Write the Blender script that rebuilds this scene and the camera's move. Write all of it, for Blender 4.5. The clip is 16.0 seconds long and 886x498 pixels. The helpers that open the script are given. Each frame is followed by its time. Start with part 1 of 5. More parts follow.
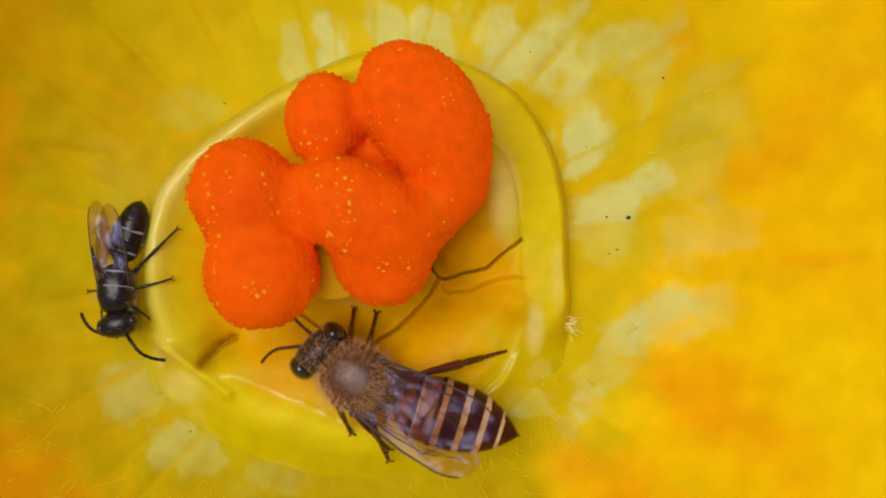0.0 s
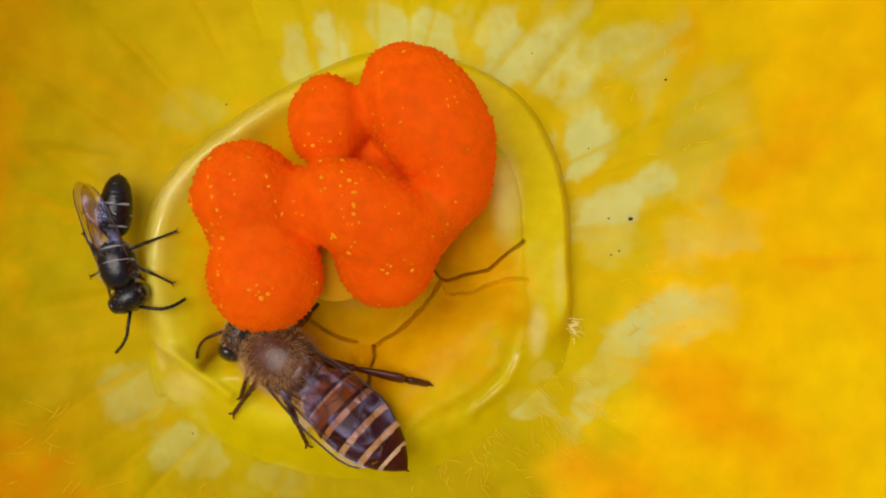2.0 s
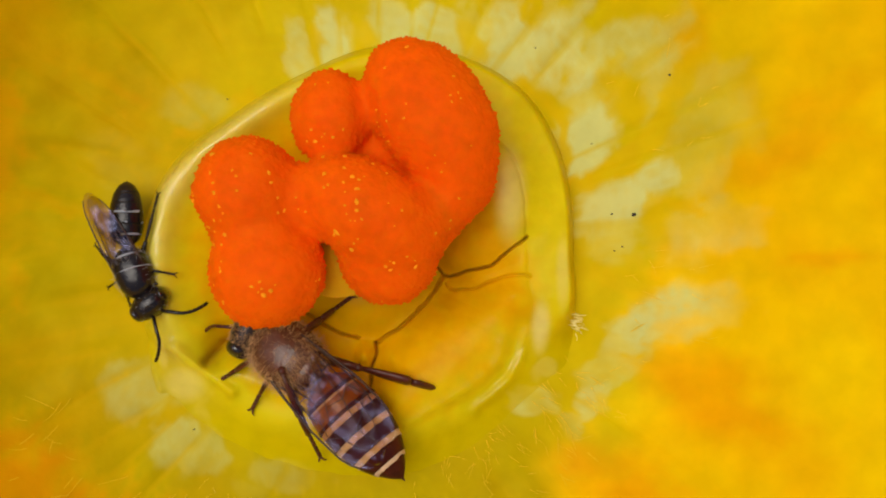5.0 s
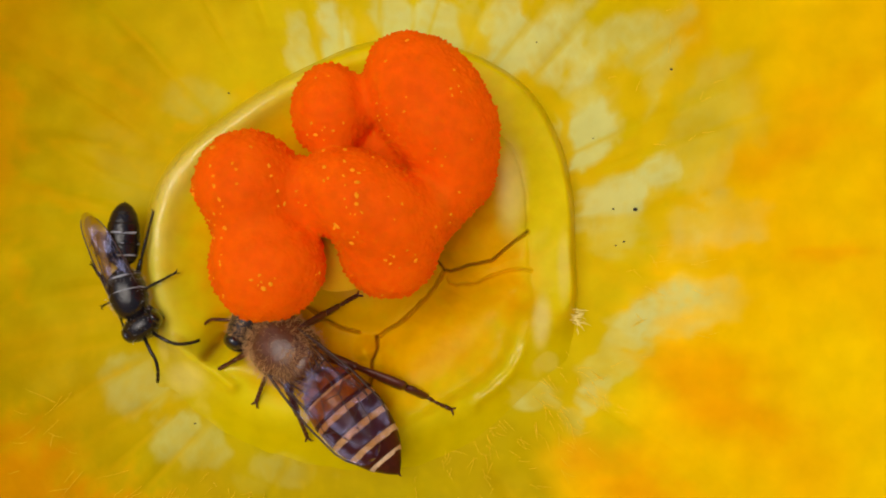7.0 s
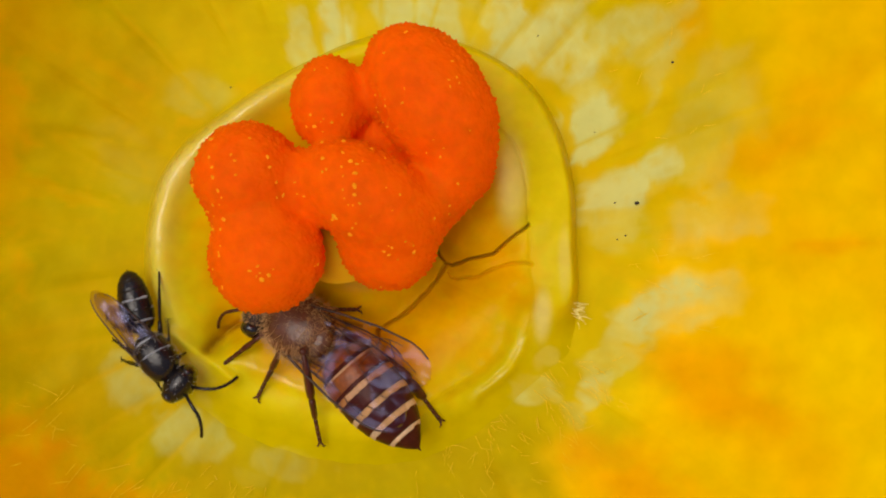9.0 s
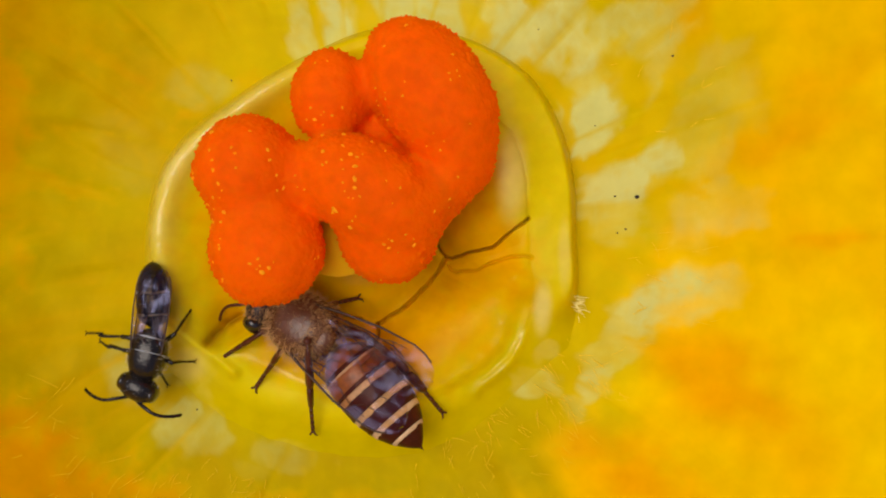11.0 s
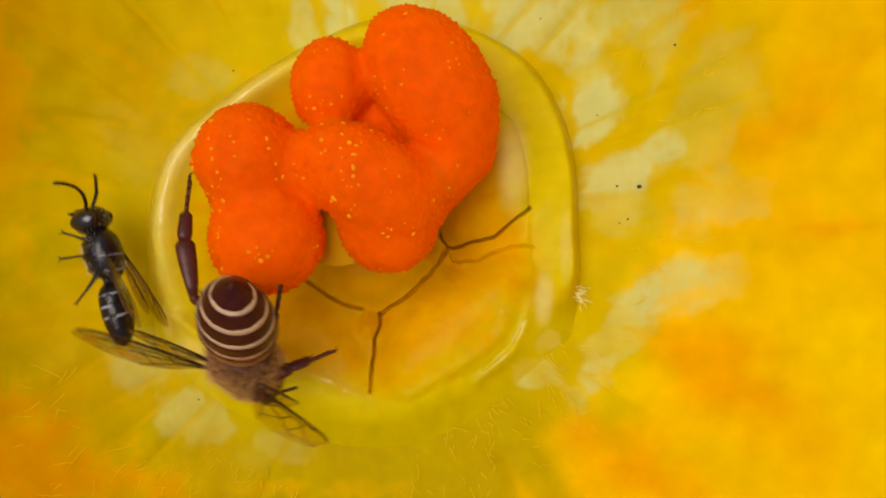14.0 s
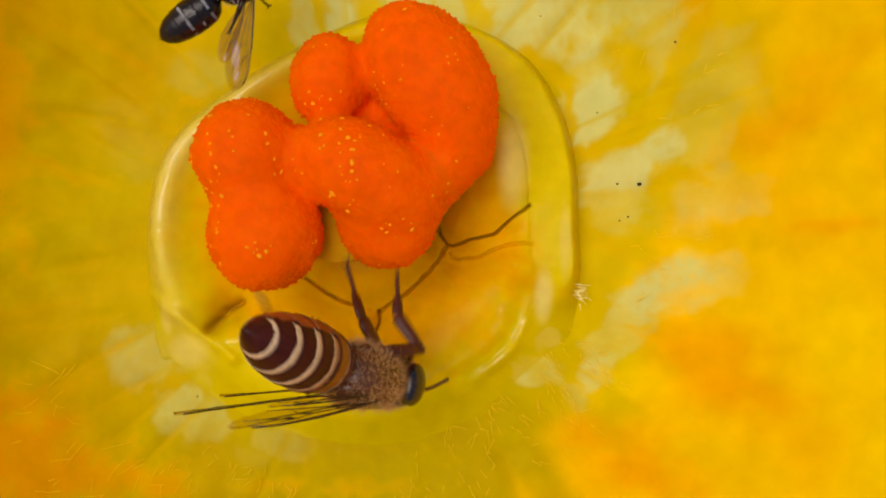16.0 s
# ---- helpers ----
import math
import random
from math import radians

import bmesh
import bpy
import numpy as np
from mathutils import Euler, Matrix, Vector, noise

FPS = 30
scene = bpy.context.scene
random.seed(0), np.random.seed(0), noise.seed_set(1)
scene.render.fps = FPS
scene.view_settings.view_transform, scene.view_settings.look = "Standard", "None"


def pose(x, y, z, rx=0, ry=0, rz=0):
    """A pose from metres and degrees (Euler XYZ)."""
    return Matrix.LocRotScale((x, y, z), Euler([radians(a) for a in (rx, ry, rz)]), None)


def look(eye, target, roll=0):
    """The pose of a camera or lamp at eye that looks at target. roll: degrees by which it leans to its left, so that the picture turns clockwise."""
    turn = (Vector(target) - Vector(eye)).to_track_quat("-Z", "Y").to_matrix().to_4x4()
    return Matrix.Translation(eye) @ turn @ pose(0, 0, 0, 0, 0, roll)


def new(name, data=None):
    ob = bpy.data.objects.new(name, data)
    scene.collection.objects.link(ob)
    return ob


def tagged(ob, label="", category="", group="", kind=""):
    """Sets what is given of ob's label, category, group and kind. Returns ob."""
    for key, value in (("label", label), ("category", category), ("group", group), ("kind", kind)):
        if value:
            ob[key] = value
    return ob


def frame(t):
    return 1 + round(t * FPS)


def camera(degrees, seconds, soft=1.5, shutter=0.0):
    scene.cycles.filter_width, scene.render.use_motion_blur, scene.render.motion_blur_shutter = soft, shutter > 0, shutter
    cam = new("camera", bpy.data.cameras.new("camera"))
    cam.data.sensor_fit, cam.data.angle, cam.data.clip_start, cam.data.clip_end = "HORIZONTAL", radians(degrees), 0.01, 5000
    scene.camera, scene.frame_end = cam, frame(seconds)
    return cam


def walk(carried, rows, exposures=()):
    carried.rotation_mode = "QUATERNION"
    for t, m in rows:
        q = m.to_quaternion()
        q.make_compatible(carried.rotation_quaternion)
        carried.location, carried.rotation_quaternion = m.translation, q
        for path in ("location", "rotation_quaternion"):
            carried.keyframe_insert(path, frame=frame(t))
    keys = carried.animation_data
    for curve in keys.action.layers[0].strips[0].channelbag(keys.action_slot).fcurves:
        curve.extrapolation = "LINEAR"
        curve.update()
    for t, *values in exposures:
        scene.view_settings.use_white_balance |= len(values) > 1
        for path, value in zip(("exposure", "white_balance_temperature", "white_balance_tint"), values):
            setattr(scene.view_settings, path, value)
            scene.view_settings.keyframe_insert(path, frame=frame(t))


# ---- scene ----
# ---- camera ----
MM = 0.001
cam = camera(40, 16.0, soft=2.0, shutter=0.5)
walk(cam, [
    (0, pose(0.462 * MM, -0.290 * MM, 58.531 * MM, 0.665, 0.172, -0.120)),
    (0.5, pose(0.432 * MM, -0.271 * MM, 58.502 * MM, 0.681, 0.172, -0.103)),
    (1, pose(0.633 * MM, -0.315 * MM, 58.512 * MM, 0.738, 0.418, -0.037)),
    (1.5, pose(0.419 * MM, -0.280 * MM, 58.528 * MM, 0.735, 0.232, -0.126)),
    (2, pose(-0.034 * MM, -0.071 * MM, 58.527 * MM, 0.527, -0.197, -0.149)),
    (2.5, pose(-0.379 * MM, 0.282 * MM, 58.597 * MM, 0.170, -0.526, -0.167)),
    (3, pose(-0.349 * MM, 0.445 * MM, 58.586 * MM, -0.014, -0.468, -0.184)),
    (3.5, pose(-0.326 * MM, 0.340 * MM, 58.430 * MM, 0.062, -0.436, -0.129)),
    (4, pose(-0.259 * MM, 0.133 * MM, 58.316 * MM, 0.239, -0.328, -0.112)),
    (6.5, pose(-0.278 * MM, 0.400 * MM, 58.245 * MM, -0.321, -0.279, -0.073)),
    (7, pose(-0.000 * MM, 0.000 * MM, 58.200 * MM, -0.000, -0.000, -0.000)),
    (7.5, pose(0.502 * MM, -0.394 * MM, 58.142 * MM, 0.326, 0.511, 0.015)),
    (8, pose(0.607 * MM, -0.495 * MM, 58.129 * MM, 0.335, 0.627, 0.050)),
    (8.5, pose(0.832 * MM, -0.481 * MM, 58.218 * MM, 0.247, 0.858, -0.036)),
    (9, pose(0.850 * MM, -0.767 * MM, 58.174 * MM, 0.447, 0.870, 0.019)),
    (11.5, pose(0.989 * MM, -0.849 * MM, 58.245 * MM, 0.148, 1.014, 0.107)),
    (12, pose(1.305 * MM, -1.082 * MM, 58.154 * MM, 0.326, 1.363, 0.030)),
    (12.5, pose(1.277 * MM, -1.018 * MM, 58.147 * MM, 0.175, 1.330, 0.080)),
    (13, pose(1.533 * MM, -0.907 * MM, 58.275 * MM, -0.046, 1.601, 0.083)),
    (13.5, pose(1.726 * MM, -1.163 * MM, 58.154 * MM, 0.118, 1.781, 0.198)),
    (14, pose(1.604 * MM, -1.190 * MM, 58.108 * MM, 0.069, 1.672, 0.142)),
    (14.5, pose(1.532 * MM, -1.451 * MM, 58.084 * MM, 0.261, 1.591, 0.145)),
    (15, pose(1.654 * MM, -1.787 * MM, 57.940 * MM, 0.564, 1.698, 0.271)),
    (15.5, pose(1.700 * MM, -1.680 * MM, 58.059 * MM, 0.435, 1.755, 0.224)),
    (16, pose(1.862 * MM, -1.697 * MM, 57.993 * MM, 0.435, 1.900, 0.281)),
], exposures=[(0, -0.29, 6550, 11), (4, -0.29, 6600, 11), (9, -0.29, 6800, 13), (16, -0.29, 7100, 17)])

# ---- world, sun ----
world = bpy.data.worlds.new("sky")
world.use_nodes = True
scene.world = world
wn = world.node_tree
sky = wn.nodes.new("ShaderNodeTexSky")
sky.sky_type = "NISHITA"
sky.sun_disc = False
sky.sun_elevation, sky.sun_rotation = radians(76.5), radians(-69)
sky.air_density, sky.dust_density = 1.0, 2.0
wn.links.new(sky.outputs["Color"], wn.nodes["Background"].inputs["Color"])
wn.nodes["Background"].inputs["Strength"].default_value = 0.11
sun = new("sun", bpy.data.lights.new("sun", "SUN"))
sun.data.energy, sun.data.angle, sun.data.color = 2.2, radians(40), (1.0, 0.95, 0.86)
sun.matrix_world = look((-0.224, 0.086, 1.0), (0, 0, 0))


# ---- materials ----
def material(name, colour, rough=0.5, spread=0.12, grain=2000.0, blot=250.0, bump=0.15, bump_scale=3000.0,
             metal=0.0, sub=0.0, sub_colour=None, spec=0.5, coat=0.0):
    """Colour with variation at two scales and a fine relief, in object space."""
    m = bpy.data.materials.new(name)
    m.use_nodes = True
    nt = m.node_tree
    n, l = nt.nodes, nt.links
    b = n["Principled BSDF"]
    tc = n.new("ShaderNodeTexCoord")
    fine, wide = n.new("ShaderNodeTexNoise"), n.new("ShaderNodeTexNoise")
    fine.inputs["Scale"].default_value, wide.inputs["Scale"].default_value = grain, blot
    for node in (fine, wide):
        l.new(tc.outputs["Object"], node.inputs["Vector"])
        node.inputs["Detail"].default_value = 3
    add = n.new("ShaderNodeMath")
    add.operation = "ADD"
    l.new(fine.outputs["Fac"], add.inputs[0])
    l.new(wide.outputs["Fac"], add.inputs[1])
    rng = n.new("ShaderNodeMapRange")
    rng.inputs["From Min"].default_value, rng.inputs["From Max"].default_value = 0.7, 1.3
    rng.inputs["To Min"].default_value, rng.inputs["To Max"].default_value = 1 - spread, 1 + spread
    l.new(add.outputs[0], rng.inputs["Value"])
    mul = n.new("ShaderNodeVectorMath")
    mul.operation = "SCALE"
    mul.inputs[0].default_value = colour
    l.new(rng.outputs["Result"], mul.inputs["Scale"])
    l.new(mul.outputs["Vector"], b.inputs["Base Color"])
    b.inputs["Roughness"].default_value, b.inputs["Metallic"].default_value = rough, metal
    b.inputs["Specular IOR Level"].default_value = spec
    b.inputs["Coat Weight"].default_value = coat
    b.inputs["Coat Roughness"].default_value = 0.12
    if sub:
        b.inputs["Subsurface Weight"].default_value = sub
        b.inputs["Subsurface Radius"].default_value = sub_colour or (1, 0.5, 0.1)
        b.inputs["Subsurface Scale"].default_value = 0.0013
    if bump:
        bn, bt = n.new("ShaderNodeBump"), n.new("ShaderNodeTexNoise")
        bt.inputs["Scale"].default_value = bump_scale
        l.new(tc.outputs["Object"], bt.inputs["Vector"])
        bn.inputs["Strength"].default_value, bn.inputs["Distance"].default_value = bump, 0.0001
        l.new(bt.outputs["Fac"], bn.inputs["Height"])
        l.new(bn.outputs["Normal"], b.inputs["Normal"])
    return m


def petal_material():
    """Golden petal flesh; the masks pale, orange and green stand in the mesh's tint layer."""
    m = bpy.data.materials.new("petal_flesh")
    m.use_nodes = True
    nt = m.node_tree
    n, l = nt.nodes, nt.links
    b = n["Principled BSDF"]
    tc = n.new("ShaderNodeTexCoord")
    at = n.new("ShaderNodeAttribute")
    at.attribute_name = "tint"
    sep = n.new("ShaderNodeSeparateColor")
    l.new(at.outputs["Color"], sep.inputs["Color"])

    def noise_tex(scale, detail=3.0):
        t = n.new("ShaderNodeTexNoise")
        t.inputs["Scale"].default_value, t.inputs["Detail"].default_value = scale, detail
        l.new(tc.outputs["Object"], t.inputs["Vector"])
        return t

    def mixed(fac, a, c):
        x = n.new("ShaderNodeMix")
        x.data_type = "RGBA"
        l.new(fac, x.inputs["Factor"])
        for sock, v in ((x.inputs[6], a), (x.inputs[7], c)):
            if isinstance(v, tuple):
                sock.default_value = (*v, 1)
            else:
                l.new(v, sock)
        return x.outputs[2]

    def rough_mask(out, tex, gain):
        """A mask whose edge is broken up by noise."""
        a = n.new("ShaderNodeMath")
        a.operation = "MULTIPLY_ADD"
        l.new(tex.outputs["Fac"], a.inputs[0])
        a.inputs[1].default_value, a.inputs[2].default_value = gain, -gain / 2
        s = n.new("ShaderNodeMath")
        s.operation = "ADD"
        s.use_clamp = True
        l.new(a.outputs[0], s.inputs[0])
        l.new(out, s.inputs[1])
        k = n.new("ShaderNodeMath")
        k.operation = "MULTIPLY"
        l.new(s.outputs[0], k.inputs[0])
        l.new(out, k.inputs[1])
        k.use_clamp = True
        return k.outputs[0]

    wide, mid, fine = noise_tex(160), noise_tex(600), noise_tex(2600, 2)
    col = mixed(sep.outputs["Green"], PETAL_YELLOW, PETAL_ORANGE)
    col = mixed(sep.outputs["Blue"], col, mixed(at.outputs["Alpha"], PETAL_GREEN, PETAL_LIME))
    col = mixed(rough_mask(sep.outputs["Red"], wide, 0.7), col, PETAL_PALE)
    hsv = n.new("ShaderNodeHueSaturation")
    v = n.new("ShaderNodeMapRange")
    v.inputs["From Min"].default_value, v.inputs["From Max"].default_value = 0.3, 0.7
    v.inputs["To Min"].default_value, v.inputs["To Max"].default_value = 0.93, 1.06
    l.new(mid.outputs["Fac"], v.inputs["Value"])
    l.new(v.outputs["Result"], hsv.inputs["Value"])
    h = n.new("ShaderNodeMapRange")
    h.inputs["From Min"].default_value, h.inputs["From Max"].default_value = 0.3, 0.7
    h.inputs["To Min"].default_value, h.inputs["To Max"].default_value = 0.491, 0.508
    l.new(wide.outputs["Fac"], h.inputs["Value"])
    l.new(h.outputs["Result"], hsv.inputs["Hue"])
    l.new(col, hsv.inputs["Color"])
    l.new(hsv.outputs["Color"], b.inputs["Base Color"])
    b.inputs["Roughness"].default_value = 0.6
    b.inputs["Specular IOR Level"].default_value = 0.03
    bn = n.new("ShaderNodeBump")
    bn.inputs["Strength"].default_value, bn.inputs["Distance"].default_value = 0.18, 0.00010
    l.new(fine.outputs["Fac"], bn.inputs["Height"])
    l.new(bn.outputs["Normal"], b.inputs["Normal"])
    return m


def nectary_material():
    """Waxy flesh, ochre in the cup and lemon on the rim, browned along its cracks with their shade painted in."""
    m = material("nectary_flesh", NECTAR_OCHRE, 0.32, 0.10, 900, 160, 0.30, 1700, sub=0.12, sub_colour=(1, 0.6, 0.05), spec=0.04)
    n, l = m.node_tree.nodes, m.node_tree.links
    at, sep = n.new("ShaderNodeAttribute"), n.new("ShaderNodeSeparateColor")
    at.attribute_name = "tint"
    l.new(at.outputs["Color"], sep.inputs["Color"])
    scale = [q for q in n if q.bl_idname == "ShaderNodeVectorMath"][0]
    last = None
    sockets = {k: sep.outputs[k] for k in ("Red", "Green", "Blue")}
    sockets["Alpha"] = at.outputs["Alpha"]
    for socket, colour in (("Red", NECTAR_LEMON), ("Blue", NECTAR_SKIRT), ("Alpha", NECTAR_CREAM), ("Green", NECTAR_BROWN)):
        x = n.new("ShaderNodeMix")
        x.data_type = "RGBA"
        l.new(sockets[socket], x.inputs["Factor"])
        x.inputs[6].default_value, x.inputs[7].default_value = (*NECTAR_OCHRE, 1), (*colour, 1)
        if last:
            l.new(last, x.inputs[6])
        last = x.outputs[2]
    l.new(last, scale.inputs[0])
    # a film of nectar along the folds
    b, wet = n["Principled BSDF"], n.new("ShaderNodeAttribute")
    wet.attribute_name = "wet"
    l.new(wet.outputs["Fac"], b.inputs["Coat Weight"])
    b.inputs["Coat Roughness"].default_value = 0.12
    bn, bt = n.new("ShaderNodeBump"), n.new("ShaderNodeTexNoise")
    bt.inputs["Scale"].default_value = 1900
    l.new(n["Texture Coordinate"].outputs["Object"], bt.inputs["Vector"])
    l.new(bt.outputs["Fac"], bn.inputs["Height"])
    bn.inputs["Strength"].default_value, bn.inputs["Distance"].default_value = 0.8, 0.00016
    l.new(bn.outputs["Normal"], b.inputs["Coat Normal"])
    return m


def stigma_material():
    """Orange papillate flesh: round cells with dark grooves between them."""
    m = material("stigma_flesh", (0.96, 0.122, 0.001), 0.75, 0.13, 1500, 260, 0, sub=0.7, sub_colour=(0.8, 0.13, 0.01), spec=0.05)
    nt = m.node_tree
    n, l = nt.nodes, nt.links
    tc, b = n.new("ShaderNodeTexCoord"), n["Principled BSDF"]
    vo, bn = n.new("ShaderNodeTexVoronoi"), n.new("ShaderNodeBump")
    vo.inputs["Scale"].default_value = 6500
    l.new(tc.outputs["Object"], vo.inputs["Vector"])
    bn.invert = True
    bn.inputs["Strength"].default_value, bn.inputs["Distance"].default_value = 0.15, 0.00005
    l.new(vo.outputs["Distance"], bn.inputs["Height"])
    l.new(bn.outputs["Normal"], b.inputs["Normal"])
    return m


def wing_material(name, tone, gloss):
    """Clear, faintly tinted membrane that mirrors the sky in patches, the sky's blue put into its gloss."""
    m = bpy.data.materials.new(name)
    m.use_nodes = True
    n, l = m.node_tree.nodes, m.node_tree.links
    n.remove(n["Principled BSDF"])
    clear, shine, mix = n.new("ShaderNodeBsdfTransparent"), n.new("ShaderNodeBsdfGlossy"), n.new("ShaderNodeMixShader")
    clear.inputs["Color"].default_value = (*tone, 1)
    shine.inputs["Roughness"].default_value = 0.15
    # blue set here so that reflected sunlight looks like mirrored sky
    shine.inputs["Color"].default_value = (0.44, 0.50, 0.92, 1)
    fres, fac = n.new("ShaderNodeFresnel"), n.new("ShaderNodeMath")
    fres.inputs["IOR"].default_value = 1.55
    fac.operation = "MULTIPLY_ADD"
    fac.use_clamp = True
    fac.inputs[1].default_value, fac.inputs[2].default_value = 0.52, gloss
    l.new(fres.outputs["Fac"], fac.inputs[0])
    l.new(fac.outputs[0], mix.inputs["Fac"])
    l.new(clear.outputs[0], mix.inputs[1])
    l.new(shine.outputs[0], mix.inputs[2])
    l.new(mix.outputs[0], n["Material Output"].inputs["Surface"])
    tc, t, bn = n.new("ShaderNodeTexCoord"), n.new("ShaderNodeTexNoise"), n.new("ShaderNodeBump")
    t.inputs["Scale"].default_value = 330
    l.new(tc.outputs["Object"], t.inputs["Vector"])
    l.new(t.outputs["Fac"], bn.inputs["Height"])
    bn.inputs["Strength"].default_value, bn.inputs["Distance"].default_value = 0.9, 0.0011
    l.new(bn.outputs["Normal"], shine.inputs["Normal"])
    return m


NECTAR_OCHRE = (0.76, 0.385, 0.001)
NECTAR_LEMON = (0.70, 0.56, 0.005)
NECTAR_SKIRT = (0.56, 0.435, 0.001)
NECTAR_CREAM = (0.76, 0.65, 0.18)
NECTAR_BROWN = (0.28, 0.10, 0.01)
PETAL_YELLOW = (0.91, 0.55, 0.001)
PETAL_ORANGE = (0.88, 0.33, 0.001)
PETAL_GREEN = (0.485, 0.355, 0.001)
PETAL_LIME = (0.63, 0.48, 0.002)
PETAL_PALE = (0.62, 0.62, 0.18)
M_PETAL = petal_material()
M_NECTAR = nectary_material()
M_STYLE = material("style_flesh", (0.74, 0.38, 0.005), 0.4, 0.08, 800, 250, 0.08, 900, sub=0.2)
M_STIGMA = stigma_material()
M_POLLEN = material("pollen", (0.98, 0.34, 0.01), 0.8, 0.15, 9000, 2000, 0, spec=0.05)
M_TUFT = material("hair_tuft", (0.98, 0.86, 0.30), 0.3, 0.12, 5000, 600, 0, spec=0.5)
M_HAIR = material("petal_hair", (0.90, 0.60, 0.012), 0.4, 0.12, 5000, 600, 0, spec=0.4)
M_SPECK = material("dirt", (0.03, 0.025, 0.02), 0.8, 0.3, 9000, 2000, 0.3, 9000)
M_SEPAL = material("sepal_green", (0.10, 0.18, 0.04), 0.6, 0.2, 900, 150, 0.2, 1500)
M_SOIL = material("soil", (0.10, 0.075, 0.05), 0.9, 0.3, 60, 6, 0.6, 120)
M_THORAX = material("brown_thorax", (0.12, 0.046, 0.022), 0.26, 0.35, 5000, 900, 0.25, 7000, spec=0.4)
M_BLACK = material("black_cuticle", (0.011, 0.008, 0.008), 0.2, 0.3, 6000, 900, 0.25, 9000, spec=0.4)
M_BROWN = material("brown_cuticle", (0.075, 0.016, 0.008), 0.35, 0.3, 5000, 900, 0.2, 7000, spec=0.35)
M_AMBER = material("amber_cuticle", (0.24, 0.065, 0.014), 0.33, 0.3, 4000, 700, 0.2, 7000, spec=0.35)
M_DARKBAND = material("dark_tergite", (0.055, 0.010, 0.007), 0.34, 0.3, 5000, 900, 0.2, 7000, spec=0.12)
M_PALEBAND = material("pale_hair_band", (0.62, 0.43, 0.26), 0.7, 0.2, 7000, 1500, 0.4, 9000)
M_TANBAND = material("tan_hair_band", (0.50, 0.27, 0.13), 0.7, 0.2, 7000, 1500, 0.4, 9000)
M_WHITEBAND = material("white_hair_band", (0.34, 0.36, 0.40), 0.7, 0.25, 9000, 2000, 0.4, 9000)
M_FUZZ = material("tawny_fuzz", (0.70, 0.41, 0.17), 0.8, 0.1, 6000, 900, 0, spec=0.2)
M_GREYFUZZ = material("grey_fuzz", (0.55, 0.52, 0.47), 0.7, 0.25, 6000, 900, 0)
M_HEAD = material("dark_head", (0.032, 0.018, 0.013), 0.38, 0.35, 5000, 900, 0.25, 7000, spec=0.35)
M_EYE = material("compound_eye", (0.012, 0.008, 0.008), 0.15, 0.3, 9000, 2000, 0.2, 12000, coat=0.5)
M_WING = wing_material("honey_wing", (0.90, 0.79, 0.63), 0.0)
M_WING_SMALL = wing_material("smoky_wing", (0.76, 0.66, 0.52), 0.02)
M_VEIN = material("wing_vein", (0.045, 0.018, 0.010), 0.4, 0.2, 6000, 900, 0)


# ---- mesh helpers (millimetres in, metres out) ----
def mesh_of(name, verts, faces, mat, smooth=True):
    me = bpy.data.meshes.new(name)
    me.from_pydata([(x * MM, y * MM, z * MM) for x, y, z in verts], [], faces)
    me.materials.append(mat)
    if smooth:
        me.polygons.foreach_set("use_smooth", [True] * len(me.polygons))
    me.update()
    return me


def part(name, geo, mat, parent, label="", kind="", smooth=True):
    ob = new(name, mesh_of(name, geo[0], geo[1], mat, smooth))
    ob.parent = parent
    return tagged(ob, label=label, kind=kind)


def join(*geos):
    verts, faces = [], []
    for v, f in geos:
        k = len(verts)
        verts += [tuple(p) for p in v]
        faces += [tuple(i + k for i in q) for q in f]
    return verts, faces


def moved(geo, m):
    return [tuple(m @ Vector(p)) for p in geo[0]], geo[1]


def ball(centre, radii, nu=24, nv=14, power=1.0, turn=None, bumps=None):
    """A sphere stretched to radii; bumps(unit vector) lengthens the radius."""
    verts, faces = [], []
    turn = turn or Matrix.Identity(3)
    c = Vector(centre)
    for j in range(nv + 1):
        th = math.pi * j / nv
        for i in range(nu):
            if j in (0, nv) and i:
                continue
            ph = 2 * math.pi * i / nu
            d = Vector((math.sin(th) * math.cos(ph), math.sin(th) * math.sin(ph), math.cos(th)))
            s = Vector([math.copysign(abs(a) ** power, a) for a in d])
            p = Vector((s.x * radii[0], s.y * radii[1], s.z * radii[2]))
            if bumps:
                p = p * (1 + bumps(d, p))
            verts.append(tuple(c + turn @ p))
    row = lambda j, i: 0 if j == 0 else (1 + (nv - 1) * nu if j == nv else 1 + (j - 1) * nu + i % nu)
    for j in range(nv):
        for i in range(nu):
            q = [row(j, i), row(j + 1, i), row(j + 1, i + 1), row(j, i + 1)]
            q = [a for k, a in enumerate(q) if a not in q[:k]]
            if len(q) > 2:
                faces.append(tuple(q))
    return verts, faces


